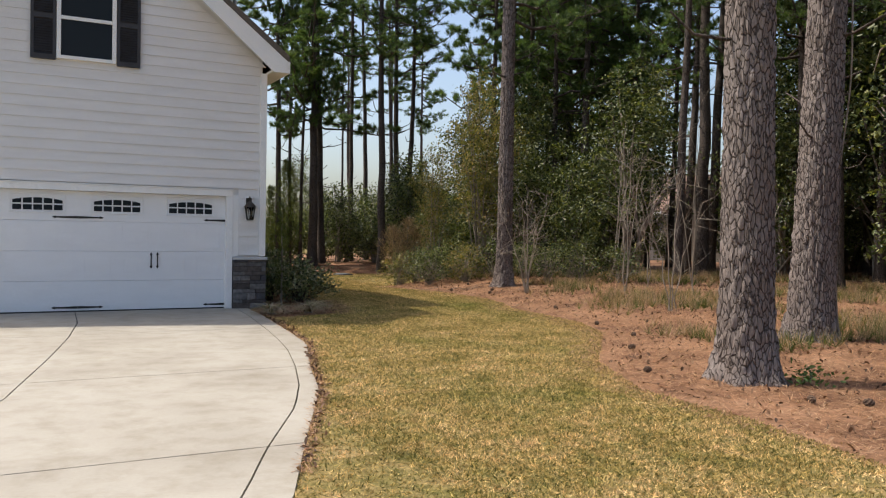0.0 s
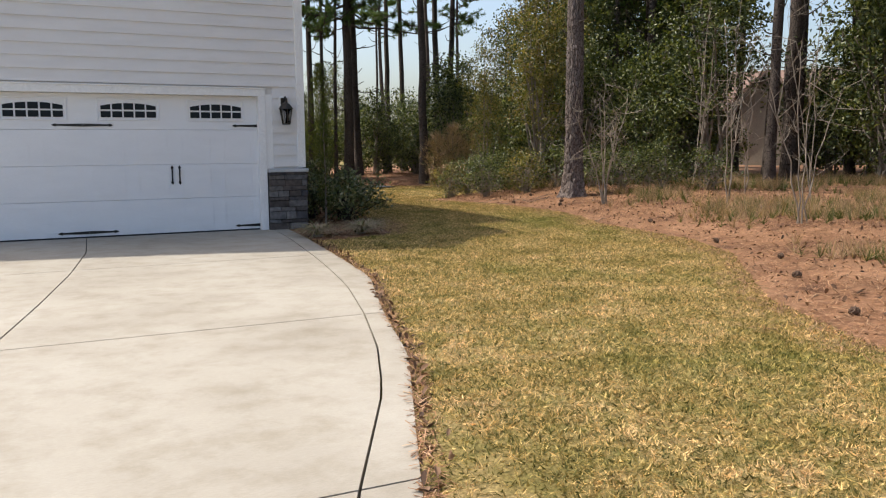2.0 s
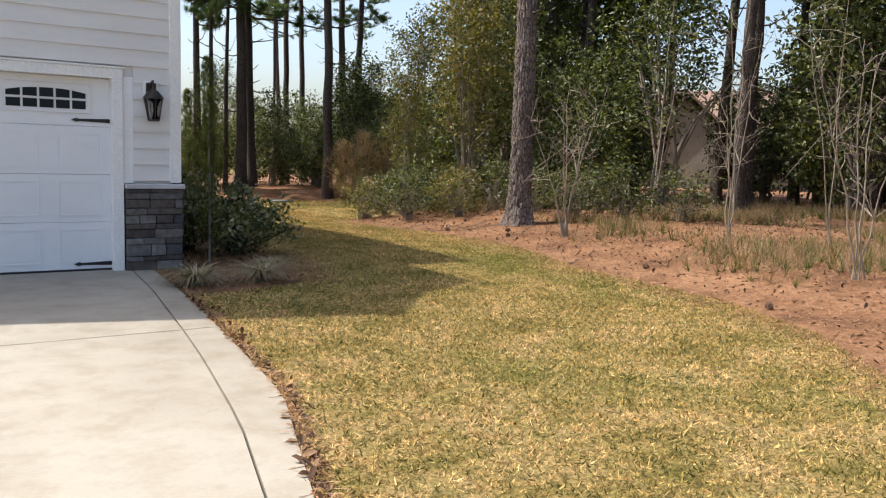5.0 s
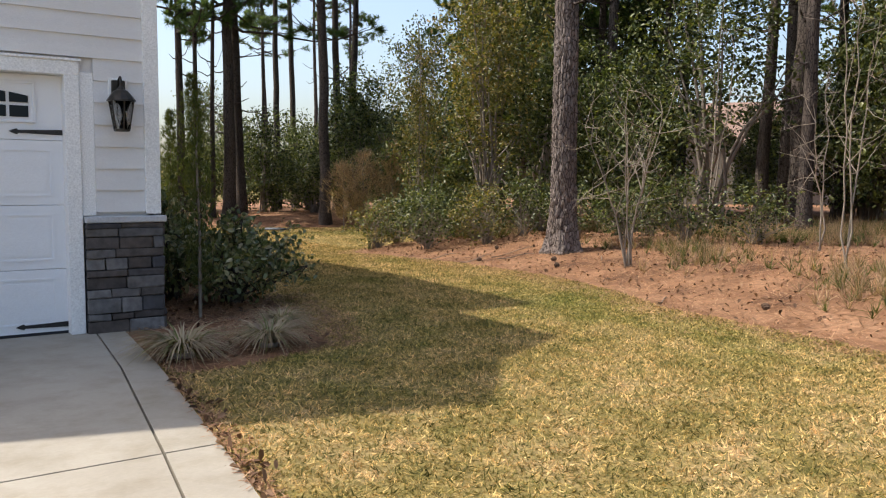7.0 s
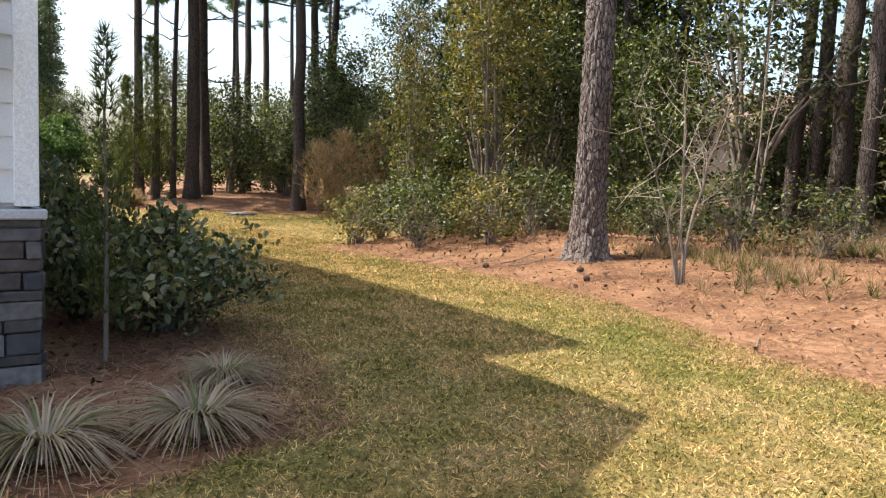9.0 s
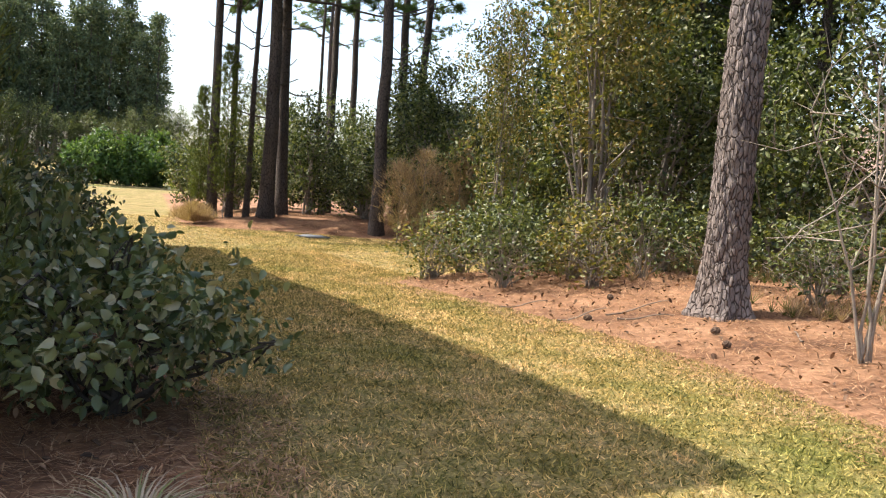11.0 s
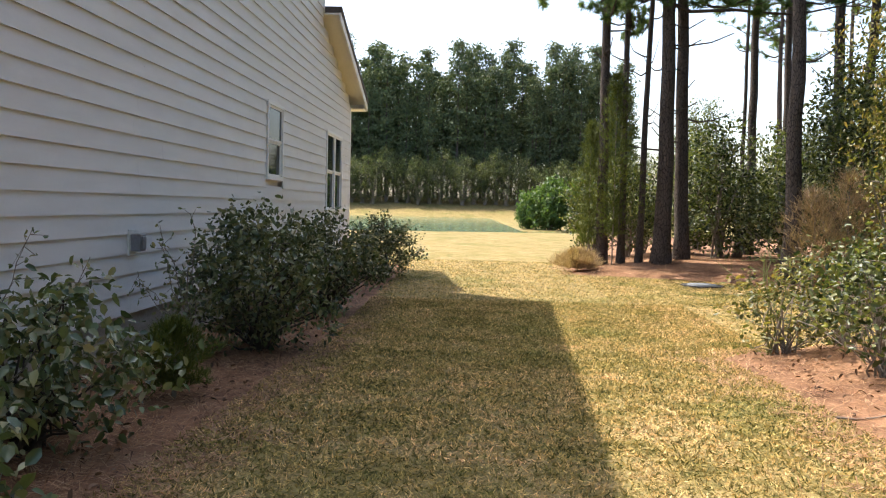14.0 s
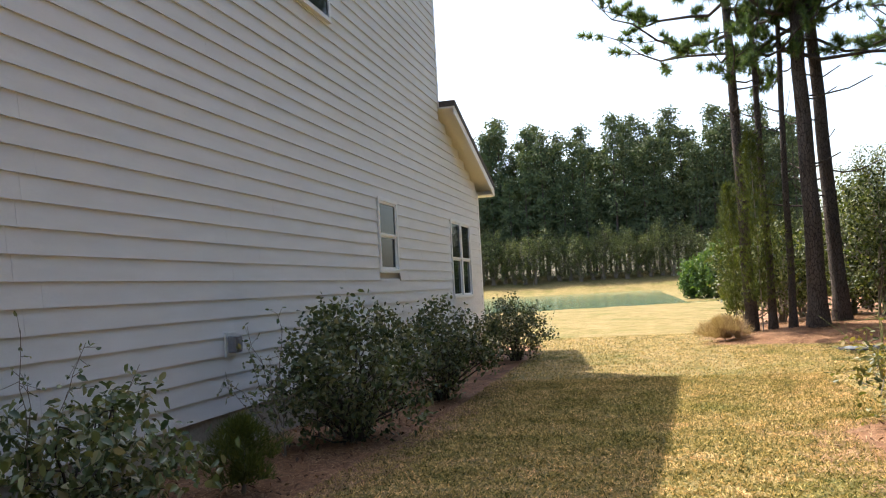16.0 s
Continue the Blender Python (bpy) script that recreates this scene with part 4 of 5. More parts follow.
# foundation shrubs by the house
S1 = leafy(1, 0.92, 0.90, 0.10, 26, 130, 22, 0.07, 0.070, 0.042, M_LEAF_DARK, M_TWIG_DARK, 0.02, up=0.9, hollow=0.4)
S2 = leafy(2, 1.0, 1.36, 0.06, 26, 210, 26, 0.07, 0.062, 0.037, M_LEAF_DEEP, M_TWIG_DARK, 0.018, up=0.7, hollow=0.4)
S3 = leafy(3, 0.95, 1.32, 0.05, 24, 190, 26, 0.07, 0.062, 0.037, M_LEAF_DEEP, M_TWIG_DARK, 0.018, up=0.7, hollow=0.4)
S4 = leafy(4, 0.80, 0.90, 0.08, 18, 90, 20, 0.075, 0.070, 0.042, M_LEAF_DARK, M_TWIG_DARK, 0.016, up=0.9, hollow=0.4)
SHRUB = "shrubs along the house"
plant("shrub", 1.08, 1.05, S1, "large-leaved grey-green evergreen shrub in the mulch by the house", "shrub", SHRUB)
plant("shrub", 0.62, 1.75, S4, "open grey-green evergreen shrub beside the siding", "shrub", SHRUB, (0.9, 0.85, 1.3), 2.0)
plant("shrub", 0.85, 2.95, S4, "low straggly grey-green shrub below the siding", "shrub", SHRUB, (0.95, 0.95, 0.95))
plant("shrub", 1.12, 6.55, S2, "dense rounded dark evergreen shrub beside the siding", "shrub", SHRUB)
plant("shrub", 1.12, 9.9, S3, "dense dark evergreen shrub beside the siding", "shrub", SHRUB)
plant("shrub", 1.25, 15.6, S3, "dark rounded evergreen shrub near the house's rear corner", "shrub", SHRUB, (1, 1, 0.95), 1.7)


def shoots(name, x, y, tops, label, seed, leafn=14, mat=M_LEAF_DARK, lsize=0.035, rad=0.006, twig=M_TWIG, category="shrub", group=""):
    """Long thin shoots with a few leaves: tops are the ends, from the foot."""
    r = np.random.default_rng(seed)
    t = thing(name, (x, y, float(gz(x, y))), label, category, group)
    paths, lc = [], []
    for e in tops:
        e = np.array(e, float)
        s = np.linspace(0, 1, 9)[:, None]
        p = e * np.concatenate([s ** 1.3, s ** 1.3, s], 1) + r.normal(size=(9, 3)) * 0.018 * np.linalg.norm(e)
        p[0] = (r.normal() * 0.03, r.normal() * 0.03, -0.05)
        paths.append((p, np.linspace(rad, rad * 0.35, 9)))
        for q in range(leafn):
            k = r.uniform(3, 8)
            a = p[int(k)] + (p[min(8, int(k) + 1)] - p[int(k)]) * (k % 1)
            b = a + r.normal(size=3) * 0.05
            paths.append((np.stack([a, (a + b) / 2, b]), np.array([rad * 0.4, rad * 0.3, rad * 0.2])))
            lc.append(b)
    v, f = tubes(paths, 4)
    part("twig_frame", mesh_np("twig_frame", v, f, twig), None, t)
    if mat and lc:
        v, f = leaves(np.repeat(np.array(lc), 2, 0), lsize, lsize * 0.55, r=r)
        part("foliage", mesh_np("foliage", v, f, mat), None, t)


shoots("shrub_shoots", 0.62, 2.75, [(-0.10, 0.10, 1.25), (0.18, 0.25, 1.15), (0.45, 0.45, 0.98), (0.2, -0.2, 0.95)], "long bare shoots rising out of a low shrub", 4, group=SHRUB)
shoots("shrub_shoots", 0.75, 5.75, [(-0.2, -0.3, 1.05), (-0.3, -0.1, 1.15), (0.05, -0.4, 0.9), (-0.1, 0.2, 1.3), (-0.35, -0.45, 0.8), (-0.2, -0.6, 0.7)], "sparse leafy shoots at the edge of a shrub", 5, 22, group=SHRUB, lsize=0.05)


def feathery(x, y, h, w, seed, label, mat=M_CEDAR, n=900, ndl=7, name="cedar_sapling", ln=0.09, category="sapling", width=0.008, group=""):
    r = np.random.default_rng(seed)
    t = thing(name, (x, y, float(gz(x, y))), label, category, group)
    v, f = tubes([(np.array([(0, 0, -0.05), (0.01, 0.01, h * 0.4), (0.0, 0.03, h * 0.75), (0.02, 0.02, h)]), np.array([0.018, 0.014, 0.009, 0.004]))], 6)
    part("stem", mesh_np("stem", v, f, M_TWIG), None, t)
    k = r.uniform(0.12, 1, n) ** 0.9
    a, q = r.uniform(0, 2 * np.pi, n), np.sqrt(r.uniform(0, 1, n))
    rad = w * np.sin(np.clip(k, 0, 1) * np.pi * 0.86 + 0.25) * q * (0.7 + 0.4 * np.sin(a * 3 + k * 9))
    c = np.stack([rad * np.cos(a), rad * np.sin(a), k * h], 1)
    d = np.stack([np.cos(a) * 0.5, np.sin(a) * 0.5, np.full(n, 0.9)], 1)
    v, f = needles(c, d, ndl, ln, width, r, 0.5)
    part("foliage", mesh_np("foliage", v, f, mat), None, t)


feathery(0.46, 0.32, 2.05, 0.21, 8, "thin feathery green sapling beside the stone base", n=280)
feathery(1.12, 4.25, 0.52, 0.32, 9, "small low feathery evergreen in the mulch", n=700)
# the feathery dark-green clump in front of the back pines
feathery(6.45, 19.2, 4.6, 0.75, 10, "tall feathery olive-green cedar by the pines", n=1000, ndl=9, ln=0.16, width=0.014, name="cedar_tree", category="tree")
feathery(5.95, 19.9, 3.6, 0.5, 11, "feathery olive-green cedar by the pines", n=800, ndl=9, ln=0.16, width=0.014, name="cedar_tree", category="tree")
feathery(5.55, 18.6, 0.42, 0.6, 12, "dry tan grass clump at the bed's edge", M_TAN, 900, 6, "dry_clump", 0.25, "grass clump", 0.010)


def tuft(x, y, s, seed, label):
    r = np.random.default_rng(seed)
    n, k = 460, 5
    a = r.uniform(0, 2 * np.pi, n)
    L = 0.42 * s * r.uniform(0.6, 1.15, n)
    arch = r.uniform(0.85, 1.5, n)
    q = np.linspace(0, 1, k)
    V = np.zeros((n, k, 2, 3))
    for i in range(k):
        out = L * (q[i] * 0.35 + 0.6 * q[i] ** 2 * np.minimum(arch, 1.1))
        up = L * (q[i] * 1.1 - q[i] ** 2 * 0.75 * arch)
        c = np.stack([np.cos(a) * (out + 0.04), np.sin(a) * (out + 0.04), np.maximum(up, -0.0) + 0.01], 1)
        sd = np.stack([-np.sin(a), np.cos(a), a * 0], 1) * 0.008 * (1 - q[i] * 0.85) * s
        V[:, i, 0], V[:, i, 1] = c - sd, c + sd
    idx = np.arange(n * k * 2).reshape(n, k, 2)
    F = np.concatenate([np.stack([idx[:, i, 0], idx[:, i, 1], idx[:, i + 1, 1], idx[:, i + 1, 0]], 1) for i in range(k - 1)])
    t = thing("grass_tuft", (x, y, float(gz(x, y))), label, "grass tuft", "tufts by the driveway")
    part("blade_mass", mesh_np("blade_mass", V.reshape(-1, 3), F, M_TUFT), None, t)
    bm = bmesh.new()
    bmesh.ops.create_icosphere(bm, subdivisions=2, radius=0.09 * s)
    for v in bm.verts:
        v.co.z *= 0.5
        v.co += Vector(noise.noise_vector(v.co * 30)) * 0.015
    part("crown", bm, M_TWIG, t)


tuft(-0.2, -1.3, 1.0, 1, "arching green and straw grass tuft beside the driveway")
tuft(0.48, -1.28, 0.95, 2, "arching dry straw-coloured grass tuft in the mulch")
tuft(0.92, -0.5, 0.75, 3, "arching dry straw-coloured grass tuft below a shrub")

# understory of the wood
U = [leafy(30, 1.5, 3.7, 0.1, 14, 130, 36, 0.13, 0.105, 0.058, M_LEAF_WOOD, M_TWIG, 0.035, 0.3),
     leafy(31, 1.9, 5.0, 0.2, 14, 170, 36, 0.15, 0.115, 0.062, M_LEAF_WOOD, M_TWIG, 0.045, 0.3),
     leafy(32, 1.3, 2.4, 0.05, 14, 100, 34, 0.12, 0.10, 0.055, M_LEAF_WOOD, M_TWIG, 0.03, 0.3),
     leafy(33, 2.0, 7.5, 1.6, 10, 150, 40, 0.18, 0.12, 0.066, M_LEAF_WOOD, M_TWIG, 0.06, 0.25)]
G1 = leafy(34, 1.25, 6.2, 1.0, 9, 150, 36, 0.12, 0.085, 0.045, M_LEAF_GOLD, M_TWIG, 0.04, 0.2)
BU = [leafy(35, 0.85, 1.25, 0.02, 24, 62, 15, 0.075, 0.070, 0.038, M_LEAF_GOLD, M_TWIG, 0.011, 0.3),
      leafy(36, 0.85, 1.3, 0.04, 24, 70, 16, 0.08, 0.070, 0.038, M_LEAF_WOOD, M_TWIG, 0.011, 0.3)]
FR = leafy(37, 2.4, 4.0, 0.1, 12, 150, 40, 0.24, 0.30, 0.17, M_LEAF_FRESH, M_TWIG, 0.05)

plant("small_tree", 8.7, 6.6, G1, "slender sunlit tree with olive-gold leaves", "tree", "gold-leaved trees", (1, 1, 1), 0.4)
plant("small_tree", 9.6, 7.9, G1, "slender sunlit tree with olive-gold leaves", "tree", "gold-leaved trees", (1.1, 1.1, 1.15), 2.4)
plant("small_tree", 7.5, 7.4, G1, "thin young tree with olive-gold leaves", "tree", "gold-leaved trees", (0.55, 0.55, 0.72), 4.0)
for i, (x, y) in enumerate(((6.2, 7.0), (6.9, 6.4), (7.0, 7.5), (7.6, 5.6), (6.5, 5.6), (8.0, 6.6), (7.2, 4.7), (8.3, 5.0), (8.6, 3.9), (8.4, 2.4), (8.9, 1.6), (9.6, 3.0), (9.3, 0.6), (8.6, 8.6), (9.8, 9.6), (9.5, 5.8))):
    plant("bush", x, y, BU[(0, 1, 1)[i % 3] if i < 8 else 1], "twiggy sunlit bush with small olive leaves in the bed" if i < 8 else "low green bush in pine straw", "bush", "bushes in the bed", (1, 1, rw.uniform(0.72, 0.98)), i * 1.1)
near_u = [(10.8, 11.6, 0), (11.8, 12.9, 2), (11.2, 8.0, 1), (12.0, 6.2, 0), (11.0, 5.0, 2), (12.6, 4.0, 3), (11.4, 14.6, 0), (12.6, 10.0, 3), (13.4, 7.6, 1), (11.6, 17.6, 1), (12.8, 16.0, 0), (9.4, 20.6, 0), (10.2, 21.6, 2), (9.0, 22.4, 0),
          (11.6, 21.4, 0), (8.0, 23.5, 2), (12.4, 19.0, 1), (13.8, 19.4, 0), (14.2, 22.6, 1), (10.0, 25.0, 0), (12.6, 25.0, 0), (7.2, 21.6, 2), (6.6, 23.4, 2), (15.8, 25.6, 1), (16.5, 21.0, 3), (10.4, 18.6, 2), (14.6, 15.4, 1),
          (14.6, 11.6, 3), (10.3, 10.4, 2), (15.5, 8.5, 1)]
for x, y, k in near_u:
    plant("understory_tree", x, y, U[k], "leafy green understory tree in the shade of pines", "tree", "understory trees", (1, 1, rw.uniform(0.85, 1.1)), x * 2.1)
n = 0
taken = [(a, b) for a, b, _ in near_u]
while n < 58:
    x, y = rw.uniform(13, 44), rw.uniform(-15, 44)
    opening = (8 < x < 15 and -7 < y < 1.5) or abs((x + 1.6) * 0.545 - (y + 6.1) * 0.838) < 2.2 or (y > 20 and x < 0.7 * y and n % 2)
    if all((x - a) ** 2 + (y - b) ** 2 > 3.2 for a, b in taken) and not opening and not (x > 31 and 12 < y < 34):
        taken.append((x, y))
        plant("understory_tree", x, y, U[(0, 1, 3, 1, 0, 2)[n % 6]], "leafy green understory tree in the shade of pines", "tree", "understory trees", (rw.uniform(0.9, 1.4),) * 2 + (rw.uniform(0.8, 1.15),), n * 1.7)
        n += 1
for i in range(34):
    while True:
        x, y = rw.uniform(11.5, 36), rw.uniform(-14, 12)
        if abs((x + 1.6) * 0.545 - (y + 6.1) * 0.838) > 2.4 and not (x < 15 and -7 < y < 1.5) and all((x - a) ** 2 + (y - b) ** 2 > 2.2 for a, b in taken):
            break
    taken.append((x, y))
    if i % 2:
        pine(x, y, (4, 2, 7, 4)[i % 4], rw.uniform(0.7, 1.1), rw.uniform(0, 6.28))
    else:
        plant("understory_tree", x, y, U[3 if i % 4 else 1], "tall leafy understory tree among pines", "tree", "understory trees", (1.3, 1.3, rw.uniform(0.9, 1.25)), i * 1.9)
for i in range(34):
    while True:
        x, y = rw.uniform(17, 40), rw.uniform(-12, 13)
        if abs((x + 1.6) * 0.545 - (y + 6.1) * 0.838) > 3.4 and all((x - a) ** 2 + (y - b) ** 2 > 1.8 for a, b in taken):
            break
    taken.append((x, y))
    k = rw.uniform(1.2, 1.6)
    plant("understory_tree", x, y, U[3 if i % 3 else 1], "tall leafy understory tree among pines", "tree", "understory trees", (k, k, rw.uniform(1.1, 1.6)), i * 2.3)
for i, (x, y) in enumerate(((15.6, 1.0), (17.5, 2.4), (20.0, 4.0), (22.5, 5.8), (25.0, 7.6), (24.0, 10.4), (26.5, 12.4), (23.0, 8.6))):
    plant("understory_tree", x, y, U[1 if i < 5 else 0], "leafy green understory tree in the shade of pines", "tree", "understory trees", (1.1, 1.1, 1.15), i * 1.3)
n = 0
while n < 15:
    a, d = radians(rw.uniform(24, 58)), rw.uniform(24, 42)
    x, y = -4 + d * math.sin(a), -15 + d * math.cos(a)
    if abs((x + 1.6) * 0.545 - (y + 6.1) * 0.838) > 2.5 and x > 11 and all((x - p) ** 2 + (y - q) ** 2 > 1.5 for p, q in taken):
        taken.append((x, y))
        pine(x, y, (6, 7)[n % 2], rw.uniform(0.75, 1.0), rw.uniform(0, 6.28))
        n += 1
for i, (x, y) in enumerate(((8.4, -10.5), (10.0, -7.6), (11.4, -6.4), (9.4, -12.5), (12.5, -9.0), (7.4, -13.0))):
    plant("understory_tree", x, y, U[(1, 3, 0, 1, 3, 0)[i]], "leafy green understory tree in deep shade", "tree", "understory trees", (1, 1, 1), i * 2.0)


def bare_stems(x, y, tops, seed, label, rad=0.016, forks=10, twig=M_TWIG_PALE, name="bare_sapling"):
    r = np.random.default_rng(seed)
    t = thing(name, (x, y, float(gz(x, y))), label, "sapling", "bare saplings")
    for e in tops:
        e = np.array(e, float)
        s = np.linspace(0, 1, 9)[:, None]
        p = e * np.concatenate([s ** 1.2, s ** 1.2, s], 1) + r.normal(size=(9, 3)) * 0.02
        p[0] = (r.normal() * 0.05, r.normal() * 0.05, -0.05)
        paths = [(p, np.linspace(rad, rad * 0.3, 9))]
        for q in range(forks):
            i = r.integers(3, 9)
            d = unit(r.normal(size=3) + np.array([0, 0, 1.0])) * r.uniform(0.25, 0.8)
            b = p[i] + d
            paths.append((np.stack([p[i], p[i] + d * 0.5 + r.normal(size=3) * 0.03, b]), np.array([rad * 0.4, rad * 0.28, rad * 0.15])))
            for w in range(2):
                c = p[i] + d * r.uniform(0.4, 0.9)
                paths.append((np.stack([c, c + unit(r.normal(size=3) + np.array([0, 0, 0.6])) * r.uniform(0.12, 0.3)]), np.array([rad * 0.2, rad * 0.1])))
        v, f = tubes(paths, 5)
        part("stem", mesh_np("stem", v, f, twig), None, t)


bare_stems(6.52, 0.62, [(-0.55, 0.3, 1.9), (-0.25, -0.1, 2.2), (0.1, 0.2, 2.4), (0.35, -0.2, 2.1), (0.1, -0.3, 1.7)], 1, "bare multi-stemmed shrub with pale bark in pine straw", 0.016)
bare_stems(7.2, -2.1, [(-0.1, 0.1, 3.2), (0.12, 0.0, 3.6), (0.3, -0.1, 3.0)], 2, "group of bare pale saplings in dry grass", 0.013, 9)
bare_stems(6.0, -4.7, [(-0.6, 0.3, 2.4), (-0.1, 0.1, 2.6), (0.25, 0.1, 2.3), (0.5, -0.2, 1.9)], 3, "bare branching sapling with pale stems", 0.013, 9)
bare_stems(9.2, -0.6, [(0.1, 0.1, 2.6), (-0.2, 0.1, 2.1)], 4, "bare thin saplings in the wood", 0.014)
bare_stems(8.2, -3.0, [(0.2, 0.1, 4.0), (-0.4, 0.3, 3.2)], 5, "bare tall thin saplings in the wood", 0.011, 9)
bare_stems(10.8, 2.6, [(0.5, 0.2, 4.5), (0.2, -0.3, 3.4)], 6, "crooked pale bare stems in the wood", 0.02, 6)
bare_stems(6.1, 7.1, [(-0.15, -0.2, 1.0), (-0.05, 0.1, 1.1), (0.1, -0.2, 0.95), (-0.25, 0, 0.85), (0.2, 0.2, 1.0)], 7, "upright green stems at the edge of the bed", 0.010, 3, M_TWIG_GREEN)

# dead tan stalks before the back wood
for i, (x, y, h) in enumerate(((10.0, 14.4, 2.2), (10.7, 13.9, 2.5), (9.6, 14.9, 1.9), (11.2, 14.6, 2.2))):
    feathery(x, y, h, 0.75, 40 + i, "feathery dead tan stalks at the wood's edge", M_TAN, 360, 6, "dead_stalks", 0.34, "dead plant", 0.009, "dead stalks")

# fresh green bushes on the far bank, and the far pines
for i, (x, y, s) in enumerate(((8.4, 60.5, 0.85), (6.9, 62, 0.5), (10.6, 60, 0.8), (12.8, 61.5, 0.9), (14.8, 60, 0.7))):
    plant("bank_bush", x, y, FR, "fresh green bush on the pond's bank", "bush", "bushes on the bank", (s, s, s * 1.1), i * 1.4)


def far_pine(seed, h, w):
    r = np.random.default_rng(seed)
    z = np.linspace(-0.3, h * 0.97, 8)
    tv, tf = tubes([(np.stack([0.1 * np.sin(z), 0.1 * np.cos(z), z], 1), 0.26 * (1 - z / h * 0.8))], 7)
    cen = []
    for i in range(70):
        k = r.uniform(0.2, 1.0) ** 0.9
        rad = w * (1.05 - k) ** 0.6 * r.uniform(0.3, 1.0) * (0.9 if k > 0.45 else 0.6)
        a = r.uniform(0, 2 * np.pi)
        cen.append((rad * math.cos(a), rad * math.sin(a), h * k))
    c = np.array(cen)
    pts = np.repeat(c, 34, 0) + r.normal(size=(70 * 34, 3)) * np.array([0.62, 0.62, 0.34])
    lv, lf = leaves(pts, 0.62, 0.26, 0.3, r=r)
    return smooth(mesh_np("trunk", tv, tf, M_BARK_DARK)), mesh_np("crown", lv, lf, M_FARPINE)


FAR = [far_pine(60 + i, (24, 27, 22, 26)[i], (3.4, 3.8, 3.2, 3.0)[i]) for i in range(4)]
for i in range(168):
    row = i % 3
    x = -78 + (i // 3) * 1.95 + rw.uniform(-1, 1)
    y = 148 + row * 6 + rw.uniform(-2, 2) - 0.10 * max(0, x - 20)
    t = thing("pine_tree", (x, y, float(gz(x, y))), "tall dense pine in the wood across the pond", "tree", "pines across the pond")
    s = rw.uniform(0.74, 1.12)
    t.scale, t.rotation_euler = (s, s, s), (0, 0, rw.uniform(0, 6))
    for nm, me in zip(("trunk", "crown"), FAR[i % 4]):
        o = new(nm, me)
        o.parent = t
for i in range(54):
    x = -70 + i * 1.9
    plant("understory_tree", x, 141 + rw.uniform(-1.5, 1.5), U[1], "dark leafy growth at the far wood's edge", "tree", "growth at the far wood's edge", (1.9, 1.6, rw.uniform(1.2, 2.0)), i)


def neighbour():
    c, a = Vector((37.0, 19.0, 0)), radians(-52)
    h = thing("neighbour_house", (c.x, c.y, float(gz(c.x, c.y))), "single-storey neighbouring house with brown shingle roof behind trees", "house")
    h.rotation_euler = (0, 0, a)
    part("wall", bx((-8, 0, 0), (8, 9, 3.0)), mottled("grey_render", (0.20, 0.195, 0.19), (0.27, 0.265, 0.26), 1, 20, 0.85, 0.2), h)
    M_BROWN = mottled("brown_shingle", (0.20, 0.13, 0.10), (0.27, 0.18, 0.14), 1.2, 14, 0.9, 0.4, (1, 1, 8))
    part("roof", prism([(-0.6, 2.95), (4.5, 5.6), (9.6, 2.95), (9.6, 3.12), (4.5, 5.8), (-0.6, 3.12)], 0, -8.5, 8.5), M_BROWN, h, "brown shingle roof")
    part("roof", prism([(-6.5, 2.95), (-4, 5.2), (-1.5, 2.95), (-1.5, 3.1), (-4, 5.38), (-6.5, 3.1)], 1, -2.5, 4.0), M_BROWN, h)
    part("gable", prism([(-6.1, 0), (-6.1, 3.0), (-4, 4.9), (-1.9, 3.0), (-1.9, 0)], 1, -2.1, -0.01), mottled("tan_siding", (0.20, 0.18, 0.15), (0.27, 0.25, 0.21), 1, 20, 0.85, 0.2), h)
    part("fascia", bx((-8.5, -0.64, 2.9), (8.5, -0.6, 3.12)), M_TRIM, h)
    for x in (0.5, 3.2, 6.0):
        w = part("window", boxes(bmesh.new(), ((x, -0.05, 0.9), (x + 1.0, -0.01, 2.4)), bevel=0.01), M_TRIM, h)
        part("pane", bx((x + 0.08, -0.06, 0.98), (x + 0.92, -0.052, 2.32)), M_GLASS, w)


neighbour()


# ---- driveway slabs ----
def build_drive():
    d = thing("driveway", (0, 0, 0), "pale broom-finished concrete driveway with tooled joints", "driveway", kind="structure")
    rows = [(0.09, -3.45), (-3.45, -7.16), (-7.16, -10.33), (-10.33, -13.5), (-13.5, -17)]
    west = [(-20, -14), (0.1, -6.8)]
    cols = ((DRIVE_IN, DRIVE_OUT), (CENTRE, DRIVE_IN), (west, CENTRE))
    g = 0.007
    for lo, hi in cols:
        for y1, y0 in rows:
            ys = np.linspace(y0 + g, y1 - g, 10)
            L = [(float(along(lo, y)) + g, float(y)) for y in ys]
            R = [(float(along(hi, y)) - (g if hi is not DRIVE_OUT else 0), float(y)) for y in ys]
            bm = prism(L + R[::-1], 2, -0.10, 0.012)
            part("slab", bm, M_CONCRETE, d)
    part("joint_filler", prism([(-6.8, 0.09), (-0.5, 0.09), (-1.1, -4), (-3.4, -11.5), (-8, -17), (-12.5, -17)], 2, -0.055, -0.004), M_MORTAR, d, "dark joint filler")


build_drive()


# ---- ground cover ----
def scatter(n, x0, x1, y0, y1, keep, r):
    x, y = r.uniform(x0, x1, n), r.uniform(y0, y1, n)
    k = keep(x, y)
    return x[k], y[k]


